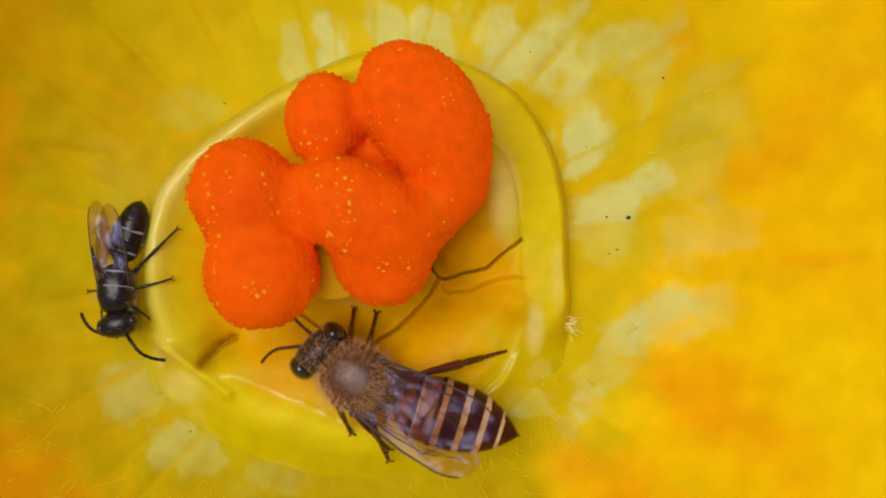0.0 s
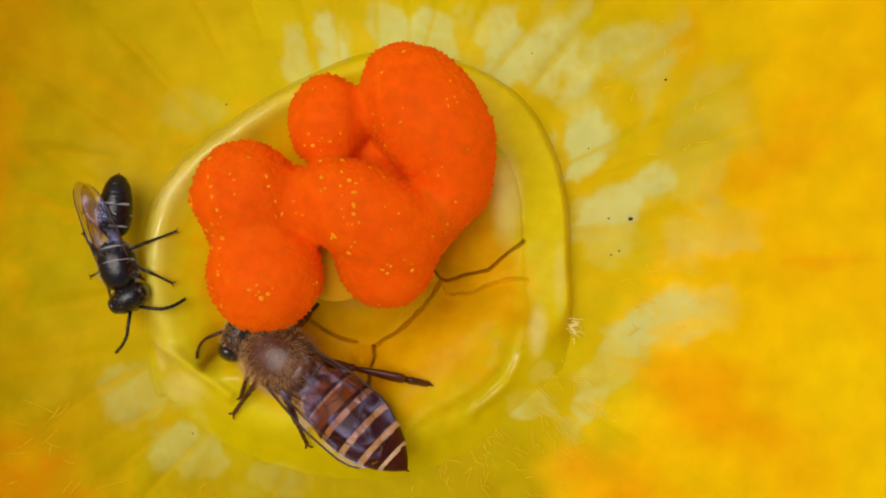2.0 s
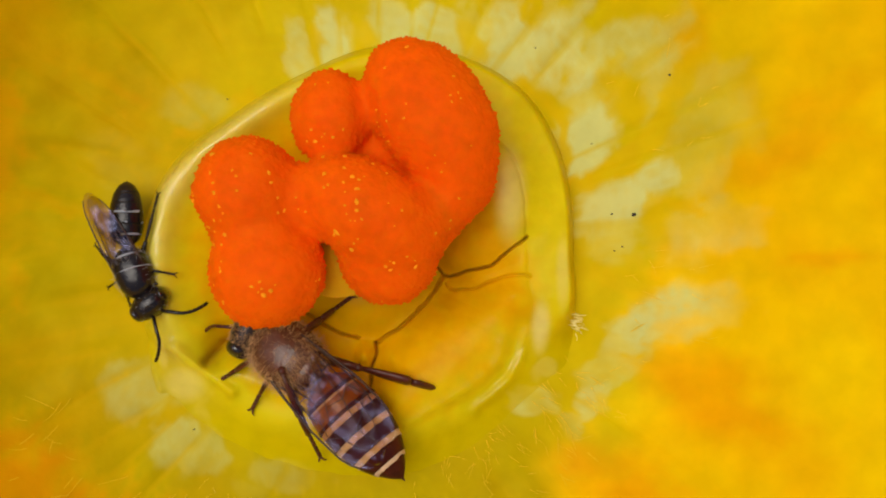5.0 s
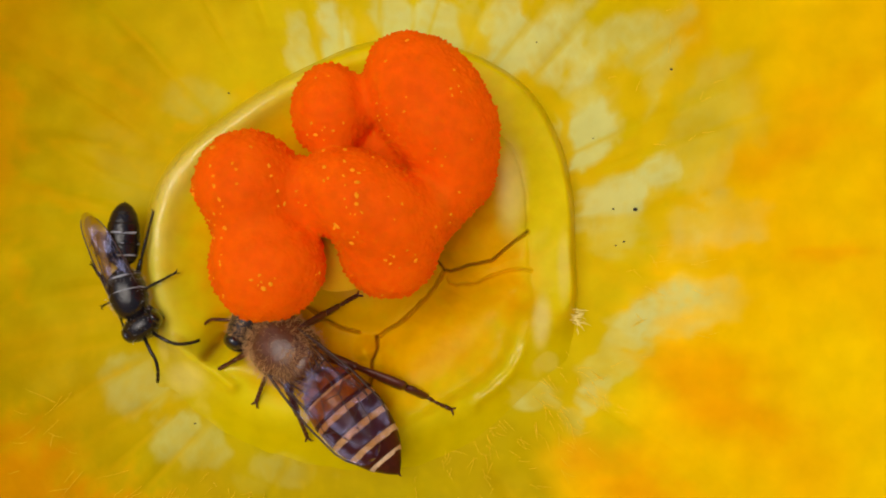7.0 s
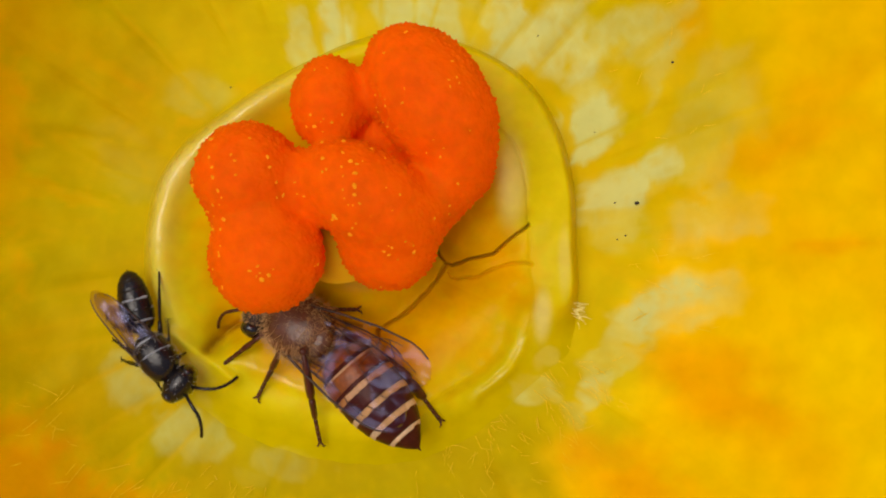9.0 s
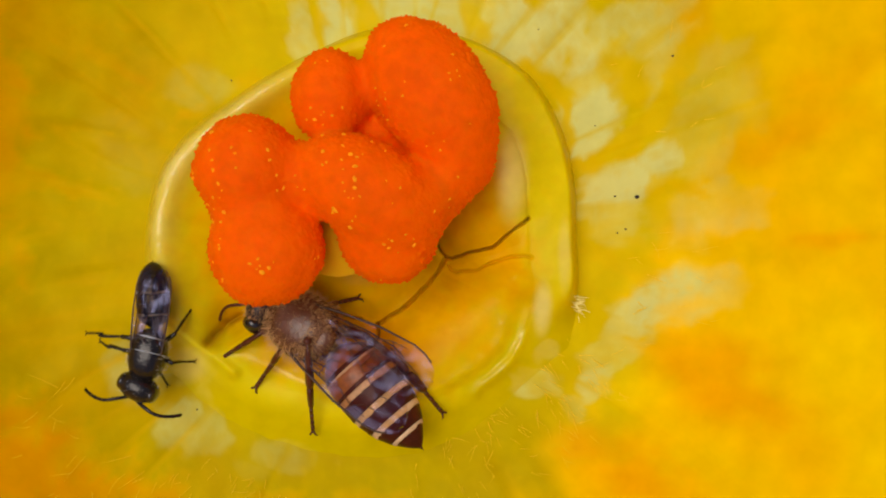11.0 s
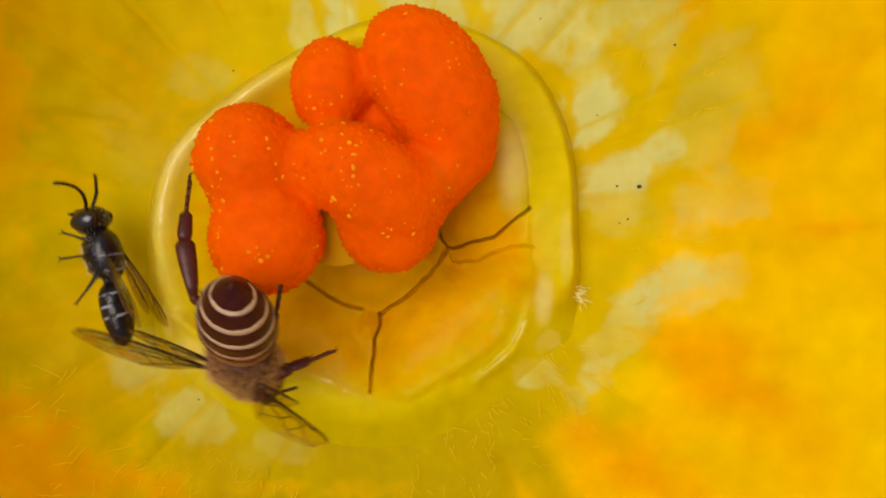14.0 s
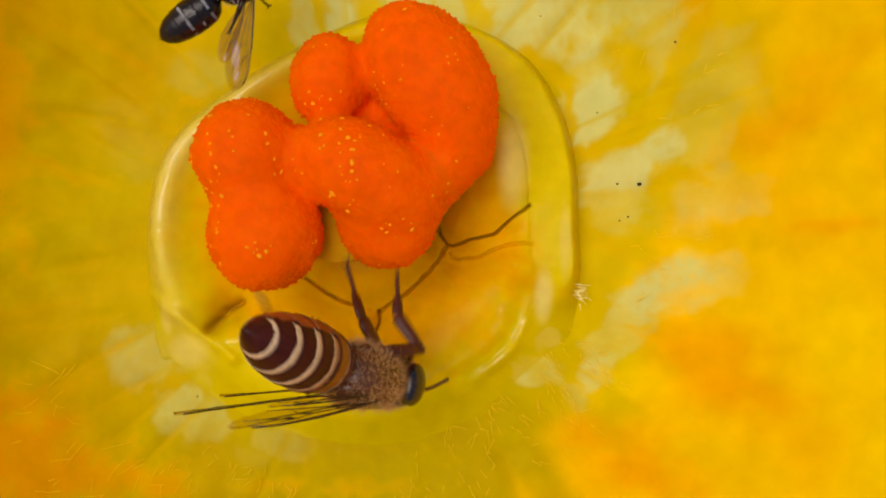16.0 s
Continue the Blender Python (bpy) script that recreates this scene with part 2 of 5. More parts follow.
def tube(points, radii, sides=8, flat=1.0):
    """A tapered tube along points, closed at both ends; flat squeezes it across."""
    pts = [Vector(p) for p in points]
    verts, faces = [], []
    n = len(pts)
    up = Vector((0.13, 0.21, 1)).normalized()
    for i, p in enumerate(pts):
        d = (pts[min(i + 1, n - 1)] - pts[max(i - 1, 0)]).normalized()
        s = d.cross(up)
        s = s.normalized() if s.length > 0.05 else d.orthogonal().normalized()
        u = s.cross(d).normalized()
        for k in range(sides):
            a = 2 * math.pi * k / sides
            verts.append(tuple(p + (s * math.cos(a) * flat + u * math.sin(a)) * radii[i]))
    for i in range(n - 1):
        for k in range(sides):
            k2 = (k + 1) % sides
            faces.append((i * sides + k, i * sides + k2, (i + 1) * sides + k2, (i + 1) * sides + k))
    faces.append(tuple(range(sides - 1, -1, -1)))
    faces.append(tuple((n - 1) * sides + k for k in range(sides)))
    return verts, faces


def hull(sections, sides=28):
    """A body through elliptical sections (x, z centre, half width, half height), closed at both ends."""
    verts, faces = [], []
    for x, z, w, h in sections:
        for k in range(sides):
            a = 2 * math.pi * k / sides
            verts.append((x, w * math.cos(a), z + h * math.sin(a)))
    n = len(sections)
    for i in range(n - 1):
        for k in range(sides):
            k2 = (k + 1) % sides
            faces.append((i * sides + k2, i * sides + k, (i + 1) * sides + k, (i + 1) * sides + k2))
    faces.append(tuple(range(sides)))
    faces.append(tuple((n - 1) * sides + k for k in range(sides - 1, -1, -1)))
    return verts, faces


def hairs(roots, length, thick, rng, lean=0.3, pull=(0, 0, 0)):
    """Thin three-sided hairs that stand on (place, normal) roots."""
    verts, faces = [], []
    for p, nrm in roots:
        d = (Vector(nrm) + Vector(pull) + Vector([rng.gauss(0, lean) for _ in range(3)])).normalized()
        L = length * rng.uniform(0.6, 1.25)
        s = d.orthogonal().normalized()
        u = d.cross(s)
        k = len(verts)
        for a in (0, 2.094, 4.189):
            verts.append(tuple(Vector(p) + (s * math.cos(a) + u * math.sin(a)) * thick))
        bend = Vector([rng.gauss(0, 0.18) for _ in range(3)]) * L
        mid = Vector(p) + d * L * 0.55
        for a in (0, 2.094, 4.189):
            verts.append(tuple(mid + (s * math.cos(a) + u * math.sin(a)) * thick * 0.7))
        verts.append(tuple(Vector(p) + d * L + bend))
        for a in range(3):
            b = (a + 1) % 3
            faces += [(k + a, k + b, k + 3 + b, k + 3 + a), (k + 3 + a, k + 3 + b, k + 6)]
    return verts, faces


def blades(roots, length, wide, rng):
    """Flattened hairs that lie along a surface: a bent blade with a low ridge."""
    verts, faces = [], []
    for p, nrm in roots:
        n = Vector(nrm)
        d = Vector((p[0] - CX, p[1] - CY, 0)).normalized() + Vector((rng.gauss(0, 0.38), rng.gauss(0, 0.38), 0))
        d = (d - n * d.dot(n)).normalized()
        side = n.cross(d)
        L, k, c = length * rng.uniform(0.5, 1.4), len(verts), rng.gauss(0, 0.25)
        for u, w in ((0, 1.0), (0.35, 0.9), (0.7, 0.65), (1.0, 0.1)):
            q = Vector(p) + d * L * u + side * c * L * u * u + n * (0.05 + 0.22 * L * u * (1.2 - 0.6 * u))
            verts += [tuple(q - side * wide * w), tuple(q + n * wide * 0.4 * w), tuple(q + side * wide * w), tuple(q - n * wide * 0.4 * w)]
        for j in range(3):
            for m in range(4):
                m2 = (m + 1) % 4
                faces.append((k + 4 * j + m, k + 4 * j + m2, k + 4 * j + 4 + m2, k + 4 * j + 4 + m))
        faces += [(k + 3, k + 2, k + 1, k), (k + 12, k + 13, k + 14, k + 15)]
    return verts, faces


def round_trip(values, a):
    """Smooth periodic interpolation of evenly spaced values at the angle a."""
    n = len(values)
    u = (a / (2 * math.pi) * n) % n
    i, f = int(u), u - int(u)
    p0, p1, p2, p3 = (values[(i + k - 1) % n] for k in range(4))
    return p1 + 0.5 * f * (p2 - p0 + f * (2 * p0 - 5 * p1 + 4 * p2 - p3 + f * (3 * (p1 - p2) + p3 - p0)))


def smooth_step(a, b, x):
    t = min(max((x - a) / (b - a), 0), 1)
    return t * t * (3 - 2 * t)


# ---- ground, below the flower ----
GROUND = -60.0


def build_ground():
    verts, faces = [], []
    rings = [0, 20, 60, 150, 400, 1200, 4000, 20000, 100000, 2000000]
    for r in rings[1:]:
        for k in range(48):
            a = 2 * math.pi * k / 48
            lump = 6 * noise.noise(Vector((math.cos(a) * r / 90, math.sin(a) * r / 90, 0))) if 20 < r < 2000 else 0
            verts.append((r * math.cos(a), r * math.sin(a), GROUND + lump))
    for j in range(len(rings) - 2):
        for k in range(48):
            k2 = (k + 1) % 48
            faces.append((j * 48 + k, (j + 1) * 48 + k, (j + 1) * 48 + k2, j * 48 + k2))
    faces.append(tuple(range(48)))
    g = new("ground", mesh_of("ground", verts, faces, M_SOIL))
    tagged(g, "bare brown garden soil below the flower", "ground", kind="structure")


build_ground()

# ---- flower ----
CX, CY = -4.01, -0.11
RING = [10.12, 10.40, 10.95, 11.35, 11.12, 10.60, 9.98, 9.30, 8.91, 8.99, 9.66, 10.11, 10.23, 10.47, 10.72, 10.55, 10.46, 10.19, 10.12, 10.10, 10.04, 10.00, 10.35, 10.56]
flower = tagged(new("squash_flower"), "open yellow squash blossom with orange stigma lobes", "flower")
flower.location = (CX * MM, CY * MM, GROUND * MM)
F0 = Vector((CX, CY, GROUND))


def flower_part(name, geo, mat, parent=None, label="", kind=""):
    verts = [(x - F0.x, y - F0.y, z - F0.z) for x, y, z in geo[0]]
    return part(name, (verts, geo[1]), mat, parent or flower, label, kind, smooth=name != "petal_hairs")


def ring_radius(a):
    return round_trip(RING, a) * (1 + 0.015 * max(math.cos(a - 0.3), 0) + 0.035 * max(math.cos(a - 0.05), 0) ** 6)


def corolla_height(x, y):
    """The funnel of the corolla: flat round the ring, then a wall that rises."""
    dx, dy = x - CX, y - CY
    r, a = math.hypot(dx, dy), math.atan2(dy, dx)
    west = smooth_step(-0.2, 0.9, -math.cos(a))
    e = (r - 12.6) * (1 - 0.1 * west)
    z = -1.7
    if e > 0:
        z += 0.085 * e * e if e < 6 else 3.06 + 1.02 * (e - 6)
    if r < 10.5:
        z -= 0.12 * (10.5 - r)
    wave = 0.35 * math.sin(5 * a + 0.6) * smooth_step(11, 20, r)
    rib = -0.22 * (1 - smooth_step(0.0, 0.2, abs(noise.noise(Vector((math.cos(a) * 6, math.sin(a) * 6, r * 0.06 + 4)))))) * smooth_step(10.8, 14, r)
    lump = 0.35 * noise.noise(Vector((x * 0.22, y * 0.22, 3))) + 0.12 * noise.noise(Vector((x * 0.8, y * 0.8, 7)))
    return z + wave + rib + lump * smooth_step(9, 13, r)


# pale blotches of the petals, by sector: place, two half sizes, turn in degrees, strength
PALE_BACK = [
    (-6.98, 9.82, 0.61, 1.25, 10, 0.75),
    (-5.35, 10.51, 0.78, 1.45, 5, 1),
    (-1.25, 10.91, 2.09, 1.25, 0, 0.9),
    (3.21, 10.06, 1.33, 1.84, -20, 1),
    (5.42, 10.16, 1.44, 1.83, -20, 0.9),
    (7.09, 6.30, 1.28, 2.50, -8, 1),
    (6.82, 4.77, 1.00, 1.17, 0, 1),
    (9.01, 9.82, 1.90, 1.14, 10, 0.75),
    (10.59, 8.01, 0.76, 1.62, -10, 0.55),
    (12.38, 5.65, 1.30, 2.56, -8, 0.45),
]
PALE_EAST = [
    (9.97, 2.95, 0.72, 1.38, -35, 1),
    (8.48, 2.00, 1.72, 1.28, 20, 1),
    (8.49, 0.47, 1.11, 0.95, 0, 0.9),
    (12.87, 1.25, 1.68, 1.19, 0, 0.7),
    (11.66, 0.18, 1.15, 0.72, -20, 0.75),
    (11.27, -2.97, 2.42, 1.05, 20, 0.95),
    (9.03, -4.24, 1.16, 0.55, 30, 0.7),
    (8.22, -5.68, 1.33, 0.61, 20, 0.55),
    (7.30, -7.16, 0.56, 0.94, -10, 0.75),
    (4.48, -7.26, 1.00, 0.61, 0, 0.75),
    (5.03, -5.79, 0.56, 0.44, 0, 0.7),
    (6.36, -8.55, 0.67, 0.39, -50, 0.5),
]
PALE_FRONT = [
    (-15.25, -6.7, 1.25, 1.17, -20, 0.64),
    (-12.44, -6.55, 1.11, 1.11, -20, 0.41),
    (-12.86, -9.21, 1.33, 1, -20, 0.64),
    (-11.31, -10.19, 0.83, 0.61, -20, 0.45),
    (-7.65, -10.86, 1.45, 0.61, -10, 0.45),
    (-15.42, 4.1, 1.28, 2.09, 30, 0.22),
    (-12.18, 7.45, 1.25, 0.89, 0, 0.38),
    (-9.48, -11.58, 0.83, 0.42, -10, 0.22),
    (-18.55, -6.5, 1.1, 0.83, 0, 0.15),
]
# olive veins that part the pale blotches: from, to, half width, strength
VEINS = [
    (5.99, 3.38, 8.34, 4.02, 0.50, 1),
    (8.34, 4.02, 9.94, 5.27, 0.50, 1),
    (9.94, 5.27, 10.90, 6.95, 0.47, 1),
    (10.90, 6.95, 11.40, 8.68, 0.44, 0.9),
    (3.90, 8.25, 5.85, 7.13, 0.44, 0.9),
    (5.85, 7.13, 6.13, 3.25, 0.28, 0.9),
    (8.14, 8.58, 9.37, 7.05, 0.71, 0.8),
    (8.50, 9.48, 7.75, 8.20, 0.43, 0.6),
    (10.23, 2.67, 10.77, -0.37, 0.50, 0.8),
    (10.75, 2.93, 12.25, 2.07, 0.38, 0.7),
    (1.12, 11.32, 1.96, 9.65, 0.56, 0.8),
    (-3.90, 11.34, -3.76, 10.22, 0.50, 0.9),
    (-6.28, 11.07, -6.14, 8.84, 0.28, 0.8),
    (7.52, -0.92, 9.98, -1.74, 0.56, 0.9),
    (9.45, -0.64, 14.34, -0.91, 0.56, 0.6),
]
# deep orange flushes: place, two half sizes, turn in degrees, strength
FLUSH_EAST = [
    (11.42, 9.90, 0.92, 1.59, -10, 0.55),
    (12.22, 8.46, 0.64, 0.64, 0, 0.3),
    (14.86, 4.27, 2.08, 0.91, 25, 0.5),
    (16.36, 6.32, 2.14, 0.75, 30, 0.3),
    (17.35, -0.16, 1.51, 0.36, 8, 0.5),
    (11.69, -5.78, 2.58, 1.30, -10, 0.6),
    (13.63, -7.78, 2.48, 1.10, -15, 0.5),
    (7.21, -10.01, 2.21, 0.88, 0, 0.65),
    (6.13, -10.59, 0.96, 0.50, 0, 0.5),
    (9.19, -11.75, 2.95, 1.12, -10, 0.55),
    (15.92, -9.75, 1.98, 1.48, -20, 0.2),
]
FLUSH_WEST = [
    (-19.75, -10.61, 3.05, 2.25, -20, 0.95),
    (-17.25, -12.47, 4.03, 1.02, 0, 0.95),
    (-13.76, -12.88, 1.64, 0.72, 0, 0.81),
    (-20.42, -8.78, 1.6, 0.8, -10, 0.81),
    (-21.18, 5.55, 1.21, 6.45, 0, 0.74),
    (-18.96, 9.91, 2.95, 1.61, -20, 0.41),
    (-16.17, 8.25, 3.04, 0.55, -30, 0.47),
    (-19.68, 2.65, 3.02, 0.6, -12, 0.61),
    (-12.6, 5.92, 1.25, 0.39, 30, 0.47),
    (-9.78, 7.73, 1.11, 0.56, 20, 0.41),
    (-8.62, -12.95, 1.66, 0.39, 0, 0.47),
    (-3.87, -12.99, 2.22, 0.39, 0, 0.41),
]


def blots(rows, x, y, rough, soft):
    """How strongly a place lies in one of the blots; rough breaks up their edges."""
    best = 0.0
    for px, py, ra, rb, turn, k in rows:
        dx, dy = x - px, y - py
        if abs(dx) + abs(dy) > 2.4 * (ra + rb):
            continue
        c, s = math.cos(radians(turn)), math.sin(radians(turn))
        q = math.hypot((dx * c + dy * s) / ra, (dy * c - dx * s) / rb) + rough
        best = max(best, k * (1 - smooth_step(1 - soft, 1 + soft, q)))
    return best


def tint_at(x, y):
    """How pale, how orange, how green and how lime the petal is."""
    dx, dy = x - CX, y - CY
    r, a = math.hypot(dx, dy), math.atan2(dy, dx)
    wide = noise.noise(Vector((x * 0.30, y * 0.30, 0)))
    fleck = noise.noise(Vector((x * 0.9, y * 0.9, 2)))
    crumb = noise.noise(Vector((x * 2.4, y * 2.4, 6)))
    streak = noise.noise(Vector((math.cos(a) * 9, math.sin(a) * 9, r * 0.12))) + 0.6 * noise.noise(Vector((math.cos(a) * 26, math.sin(a) * 26, r * 0.2)))
    # furrows along the ribs: vein streaks with the folds' shade painted in
    furrow = 1 - smooth_step(0.0, 0.13, abs(noise.noise(Vector((math.cos(a) * 6, math.sin(a) * 6, r * 0.06 + 4)))))
    rough = 0.32 * fleck + 0.30 * crumb + 0.38 * streak
    wx, wy = x + 0.45 * fleck, y + 0.45 * noise.noise(Vector((x * 0.9, y * 0.9, 11)))
    pale = max(blots(rows, wx, wy, rough - 0.34, 0.36) for rows in (PALE_BACK, PALE_EAST, PALE_FRONT))
    pale *= 0.95 + 0.25 * crumb + 0.2 * streak
    orange = max(blots(rows, wx, wy, 0.9 * rough + 0.2 * wide, 0.75) for rows in (FLUSH_EAST, FLUSH_WEST))
    vein = 0.0
    for ax, ay, bx, by, w, k in VEINS:
        ex, ey = bx - ax, by - ay
        f = min(max(((wx - ax) * ex + (wy - ay) * ey) / (ex * ex + ey * ey), 0), 1)
        d = math.hypot(wx - ax - f * ex, wy - ay - f * ey) / w + 0.3 * crumb
        vein = max(vein, k * math.exp(-d ** 4))
    pale = min(max(pale * (1 - 0.85 * vein) * (1 - 0.45 * furrow), 0), 1)
    east = smooth_step(-0.3, 0.8, math.cos(a)) * (1 - 0.75 * smooth_step(0.55, 0.95, math.cos(a - 0.95)))
    green = 1 - smooth_step(16.5 - 3.5 * east, 27 - 10 * east, r + 2.5 * wide + 1.4 * streak + 0.6 * fleck + 0.4 * crumb)
    orange = max(orange * (1 - pale) * (1 - 0.6 * vein), 0.22 * vein)
    orange = max(orange, 0.22 * smooth_step(0.3, 0.9, -math.cos(a)) * (1 - pale) * (1 + wide + 0.6 * streak))
    orange = max(orange, 0.36 * smooth_step(0.0, 0.7, -math.cos(a)) * furrow * smooth_step(10.5, 14, r))
    orange += 0.05 * max(streak + 0.6 * crumb, 0) * smooth_step(13, 17, r) * (1 - pale)
    lime = smooth_step(-0.35, 0.55, math.cos(a - 0.8)) * (1 + 0.3 * wide + 0.25 * crumb)
    return pale, min(orange, 1), min(max(green * (1 + 0.15 * crumb), 0.5 * vein), 1) * (1 - 0.75 * orange), min(lime, 1)


def build_corolla():
    verts, faces, tint = [], [], []
    nu = 420
    radii = list(np.arange(8.8, 24.0, 0.16)) + list(np.linspace(24, 62, 34))
    for j, r in enumerate(radii):
        for i in range(nu):
            a = 2 * math.pi * i / nu
            q = r
            if r > 24:
                lobe = 0.80 + 0.20 * abs(math.cos(2.5 * a + 0.9)) ** 0.7
                q = 24 + (r - 24) * lobe
            x, y = CX + q * math.cos(a), CY + q * math.sin(a)
            if r <= 24:
                z = corolla_height(x, y)
            else:
                e = r - 24
                z = corolla_height(CX + 24 * math.cos(a), CY + 24 * math.sin(a)) + 1.02 * e - 0.012 * e * e
            verts.append((x, y, z))
            tint.append(tint_at(x, y))
    for j in range(len(radii) - 1):
        for i in range(nu):
            i2 = (i + 1) % nu
            faces.append((j * nu + i, (j + 1) * nu + i, (j + 1) * nu + i2, j * nu + i2))
    ob = flower_part("corolla", (verts, faces), M_PETAL, label="golden yellow petals with pale blotches")
    layer = ob.data.color_attributes.new("tint", "FLOAT_COLOR", "POINT")
    layer.data.foreach_set("color", [c for t in tint for c in t])
    thick = ob.modifiers.new("thickness", "SOLIDIFY")
    thick.thickness, thick.offset = 0.25 * MM, -1
    return ob


# cracks between the lobes of the nectary: half width, depth, softness of the shoulders, points
CRACKS = [
    (0.045, 0.8, 0.8, [(-0.33, -0.26), (-0.25, -0.68), (0.03, -1.04), (0.39, -1.12), (1.14, -0.81), (2.38, -0.54), (2.93, -0.04), (3.48, 0.41), (4.09, 0.85)]),
    (0.05, 0.6, 0.9, [(0.17, -1.43), (0.31, -1.65), (0.72, -1.76), (1.69, -1.59), (2.52, -1.2), (3.21, -1), (4.18, -1)]),
    (0.08, 1.15, 1, [(0.03, -1.09), (-0.38, -1.93), (-1.21, -2.76), (-2.04, -3.59), (-2.74, -4.01), (-3.23, -4.32)]),
    (0.06, 0.8, 0.7, [(-3.26, -4.33), (-3.2, -4.86), (-3.4, -5.56), (-3.53, -6.68), (-3.72, -8.07)]),
    (0.07, 1.1, 0.9, [(-6.87, -2.79), (-5.74, -3.54), (-4.87, -3.92), (-4.12, -4.08)]),
    (0.3, 0.85, 0.8, [(-11.46, -5.18), (-11.22, -4.76), (-10.8, -4.34), (-10.1, -3.92)]),
    (0.1, 0.14, 0.3, [(1.94, 5.98), (2.62, 5.44), (3.17, 4.84), (3.63, 3.75), (3.91, 2.45), (4.07, 0.82)]),
    (0.16, 0.08, 0.5, [(4.08, 0.76), (4.1, -0.81), (4.3, -1.9), (4.35, -2.99), (4.0, -4.35), (3.3, -5.6), (1.9, -6.9)]),
]
# swollen lobes of the nectary: height, softness of the edge, outline
CUSHIONS = [
    (1.05, 0.9, [(0.31, -1.76), (1.69, -1.59), (2.52, -1.25), (4.11, -1.14), (4.3, -2.74), (3.75, -4.5), (2.95, -5.8), (1.6, -6.95), (0.1, -7.7), (-1.7, -8.55), (-3.68, -8.5), (-3.49, -6.63), (-3.16, -4.83), (-2.72, -4), (-1.2, -2.75)]),
    (0.65, 0.6, [(-0.33, -0.27), (0.39, -1.12), (2.38, -0.54), (3.48, 0.4), (4.08, 0.84), (3.88, 2.5), (3.61, 3.82), (3.05, 4.97), (2.22, 5.53), (1.13, 3.87), (0.03, 1.39)]),
    (0.35, 0.4, [(0.17, -1.43), (1.14, -0.87), (2.38, -0.59), (3.48, 0.29), (4.16, 0.71), (4.3, -0.97), (3.2, -1), (2.52, -1.17), (1.69, -1.56), (0.73, -1.73)]),
    (0.5, 0.3, [(-3.22, -4.31), (-3.11, -4.83), (-3.49, -5.52), (-4.16, -5.36), (-4.38, -4.7), (-3.97, -4.14)]),
    (0.5, 0.7, [(-4.32, -5.53), (-3.68, -6.63), (-3.76, -8.01), (-5.2, -8.02), (-7.43, -7.48), (-9.66, -6.66), (-11.19, -5.28), (-10.22, -4.45), (-8.55, -4.02), (-6.88, -3.46), (-5.21, -4.09)]),
    (0.5, 0.9, [(0.04, -1.09), (-1.2, -2.75), (-2.72, -4), (-3.55, -4.14), (-4.85, -4.01), (-5.49, -3.74), (-6.66, -2.91), (-7.44, -1.11), (-5.23, -0), (-1.07, 0.01)]),
]
# low folds along the edge of the cup: height, half width, points
FOLDS = [
    (0.10, 0.30, [(-1.9, -8.25), (-1.41, -7.99), (0.08, -7.08), (1.44, -6.34), (2.26, -5.65), (2.8, -4.83), (2.93, -4.15)]),
    (0.22, 0.30, [(1.5, -7.6), (1.72, -7.32), (2.53, -6.77), (3.22, -6.08), (3.76, -5.12), (4.03, -3.75)]),
    (0.12, 0.32, [(-10.88, -5.6), (-9.5, -6.0), (-7.85, -6.67), (-6.48, -7.2), (-5.1, -7.88), (-4.01, -8.28)]),
    (0.35, 0.35, [(-14.4, -3.6), (-13.6, -4.2), (-12.73, -4.6), (-11.6, -5.5), (-10.2, -6.6)]),
    (0.25, 0.30, [(-14.3, -4.6), (-14.2, -5.7), (-13.9, -6.6)]),
]
# where the lobes of the nectary lie: label, seeds
LOBE_SEEDS = [
    ("large glossy ochre nectary lobe", [(0.31, -4.41), (-2.45, -6.64), (2.52, -3.02), (-0.78, -7.74)]),
    ("ochre nectary lobe beside the rim", [(2.51, 1.95), (1.41, 0.29), (3.06, 4.17)]),
    ("small ochre nectary lobe between cracks", [(1.69, -1.15), (3.62, -0.31)]),
    ("glossy yellow nectary lobe in front", [(-9.69, -6.96), (-6.34, -6.94), (-8.58, -6.12), (-5.23, -7.21)]),
    ("small rounded nectary lobe", [(-3.76, -4.82)]),
    ("ochre foot of the style", [(-4.13, -2.21), (-1.91, -1.93), (-6.36, -1.94)]),
    ("ochre nectary lobe inside the rim", [(-2.77, 8.88), (-6.38, 7.22), (1.11, 8.04)]),
    ("ochre inner wall of the cup", [(-12.52, 1.94), (-11.95, -1.4), (-10.26, -2.23), (-11.4, 4.17)]),
]


def line_distance(x, y, line):
    best = np.full(x.shape, 1e3)
    for (ax, ay), (bx, by) in zip(line, line[1:]):
        ex, ey = bx - ax, by - ay
        f = np.clip(((x - ax) * ex + (y - ay) * ey) / (ex * ex + ey * ey), 0, 1)
        best = np.minimum(best, np.hypot(x - ax - f * ex, y - ay - f * ey))
    return best


def inside(x, y, line):
    """Which places lie within a closed outline."""
    hit = np.zeros(x.shape, bool)
    for (ax, ay), (bx, by) in zip(line, line[1:] + line[:1]):
        cross = (ay > y) != (by > y)
        hit ^= cross & (x < ax + (bx - ax) * (y - ay) / ((by - ay) or 1e-9))
    return hit


def steps_of(a, b, x):
    t = np.clip((x - a) / (b - a), 0, 1)
    return t * t * (3 - 2 * t)


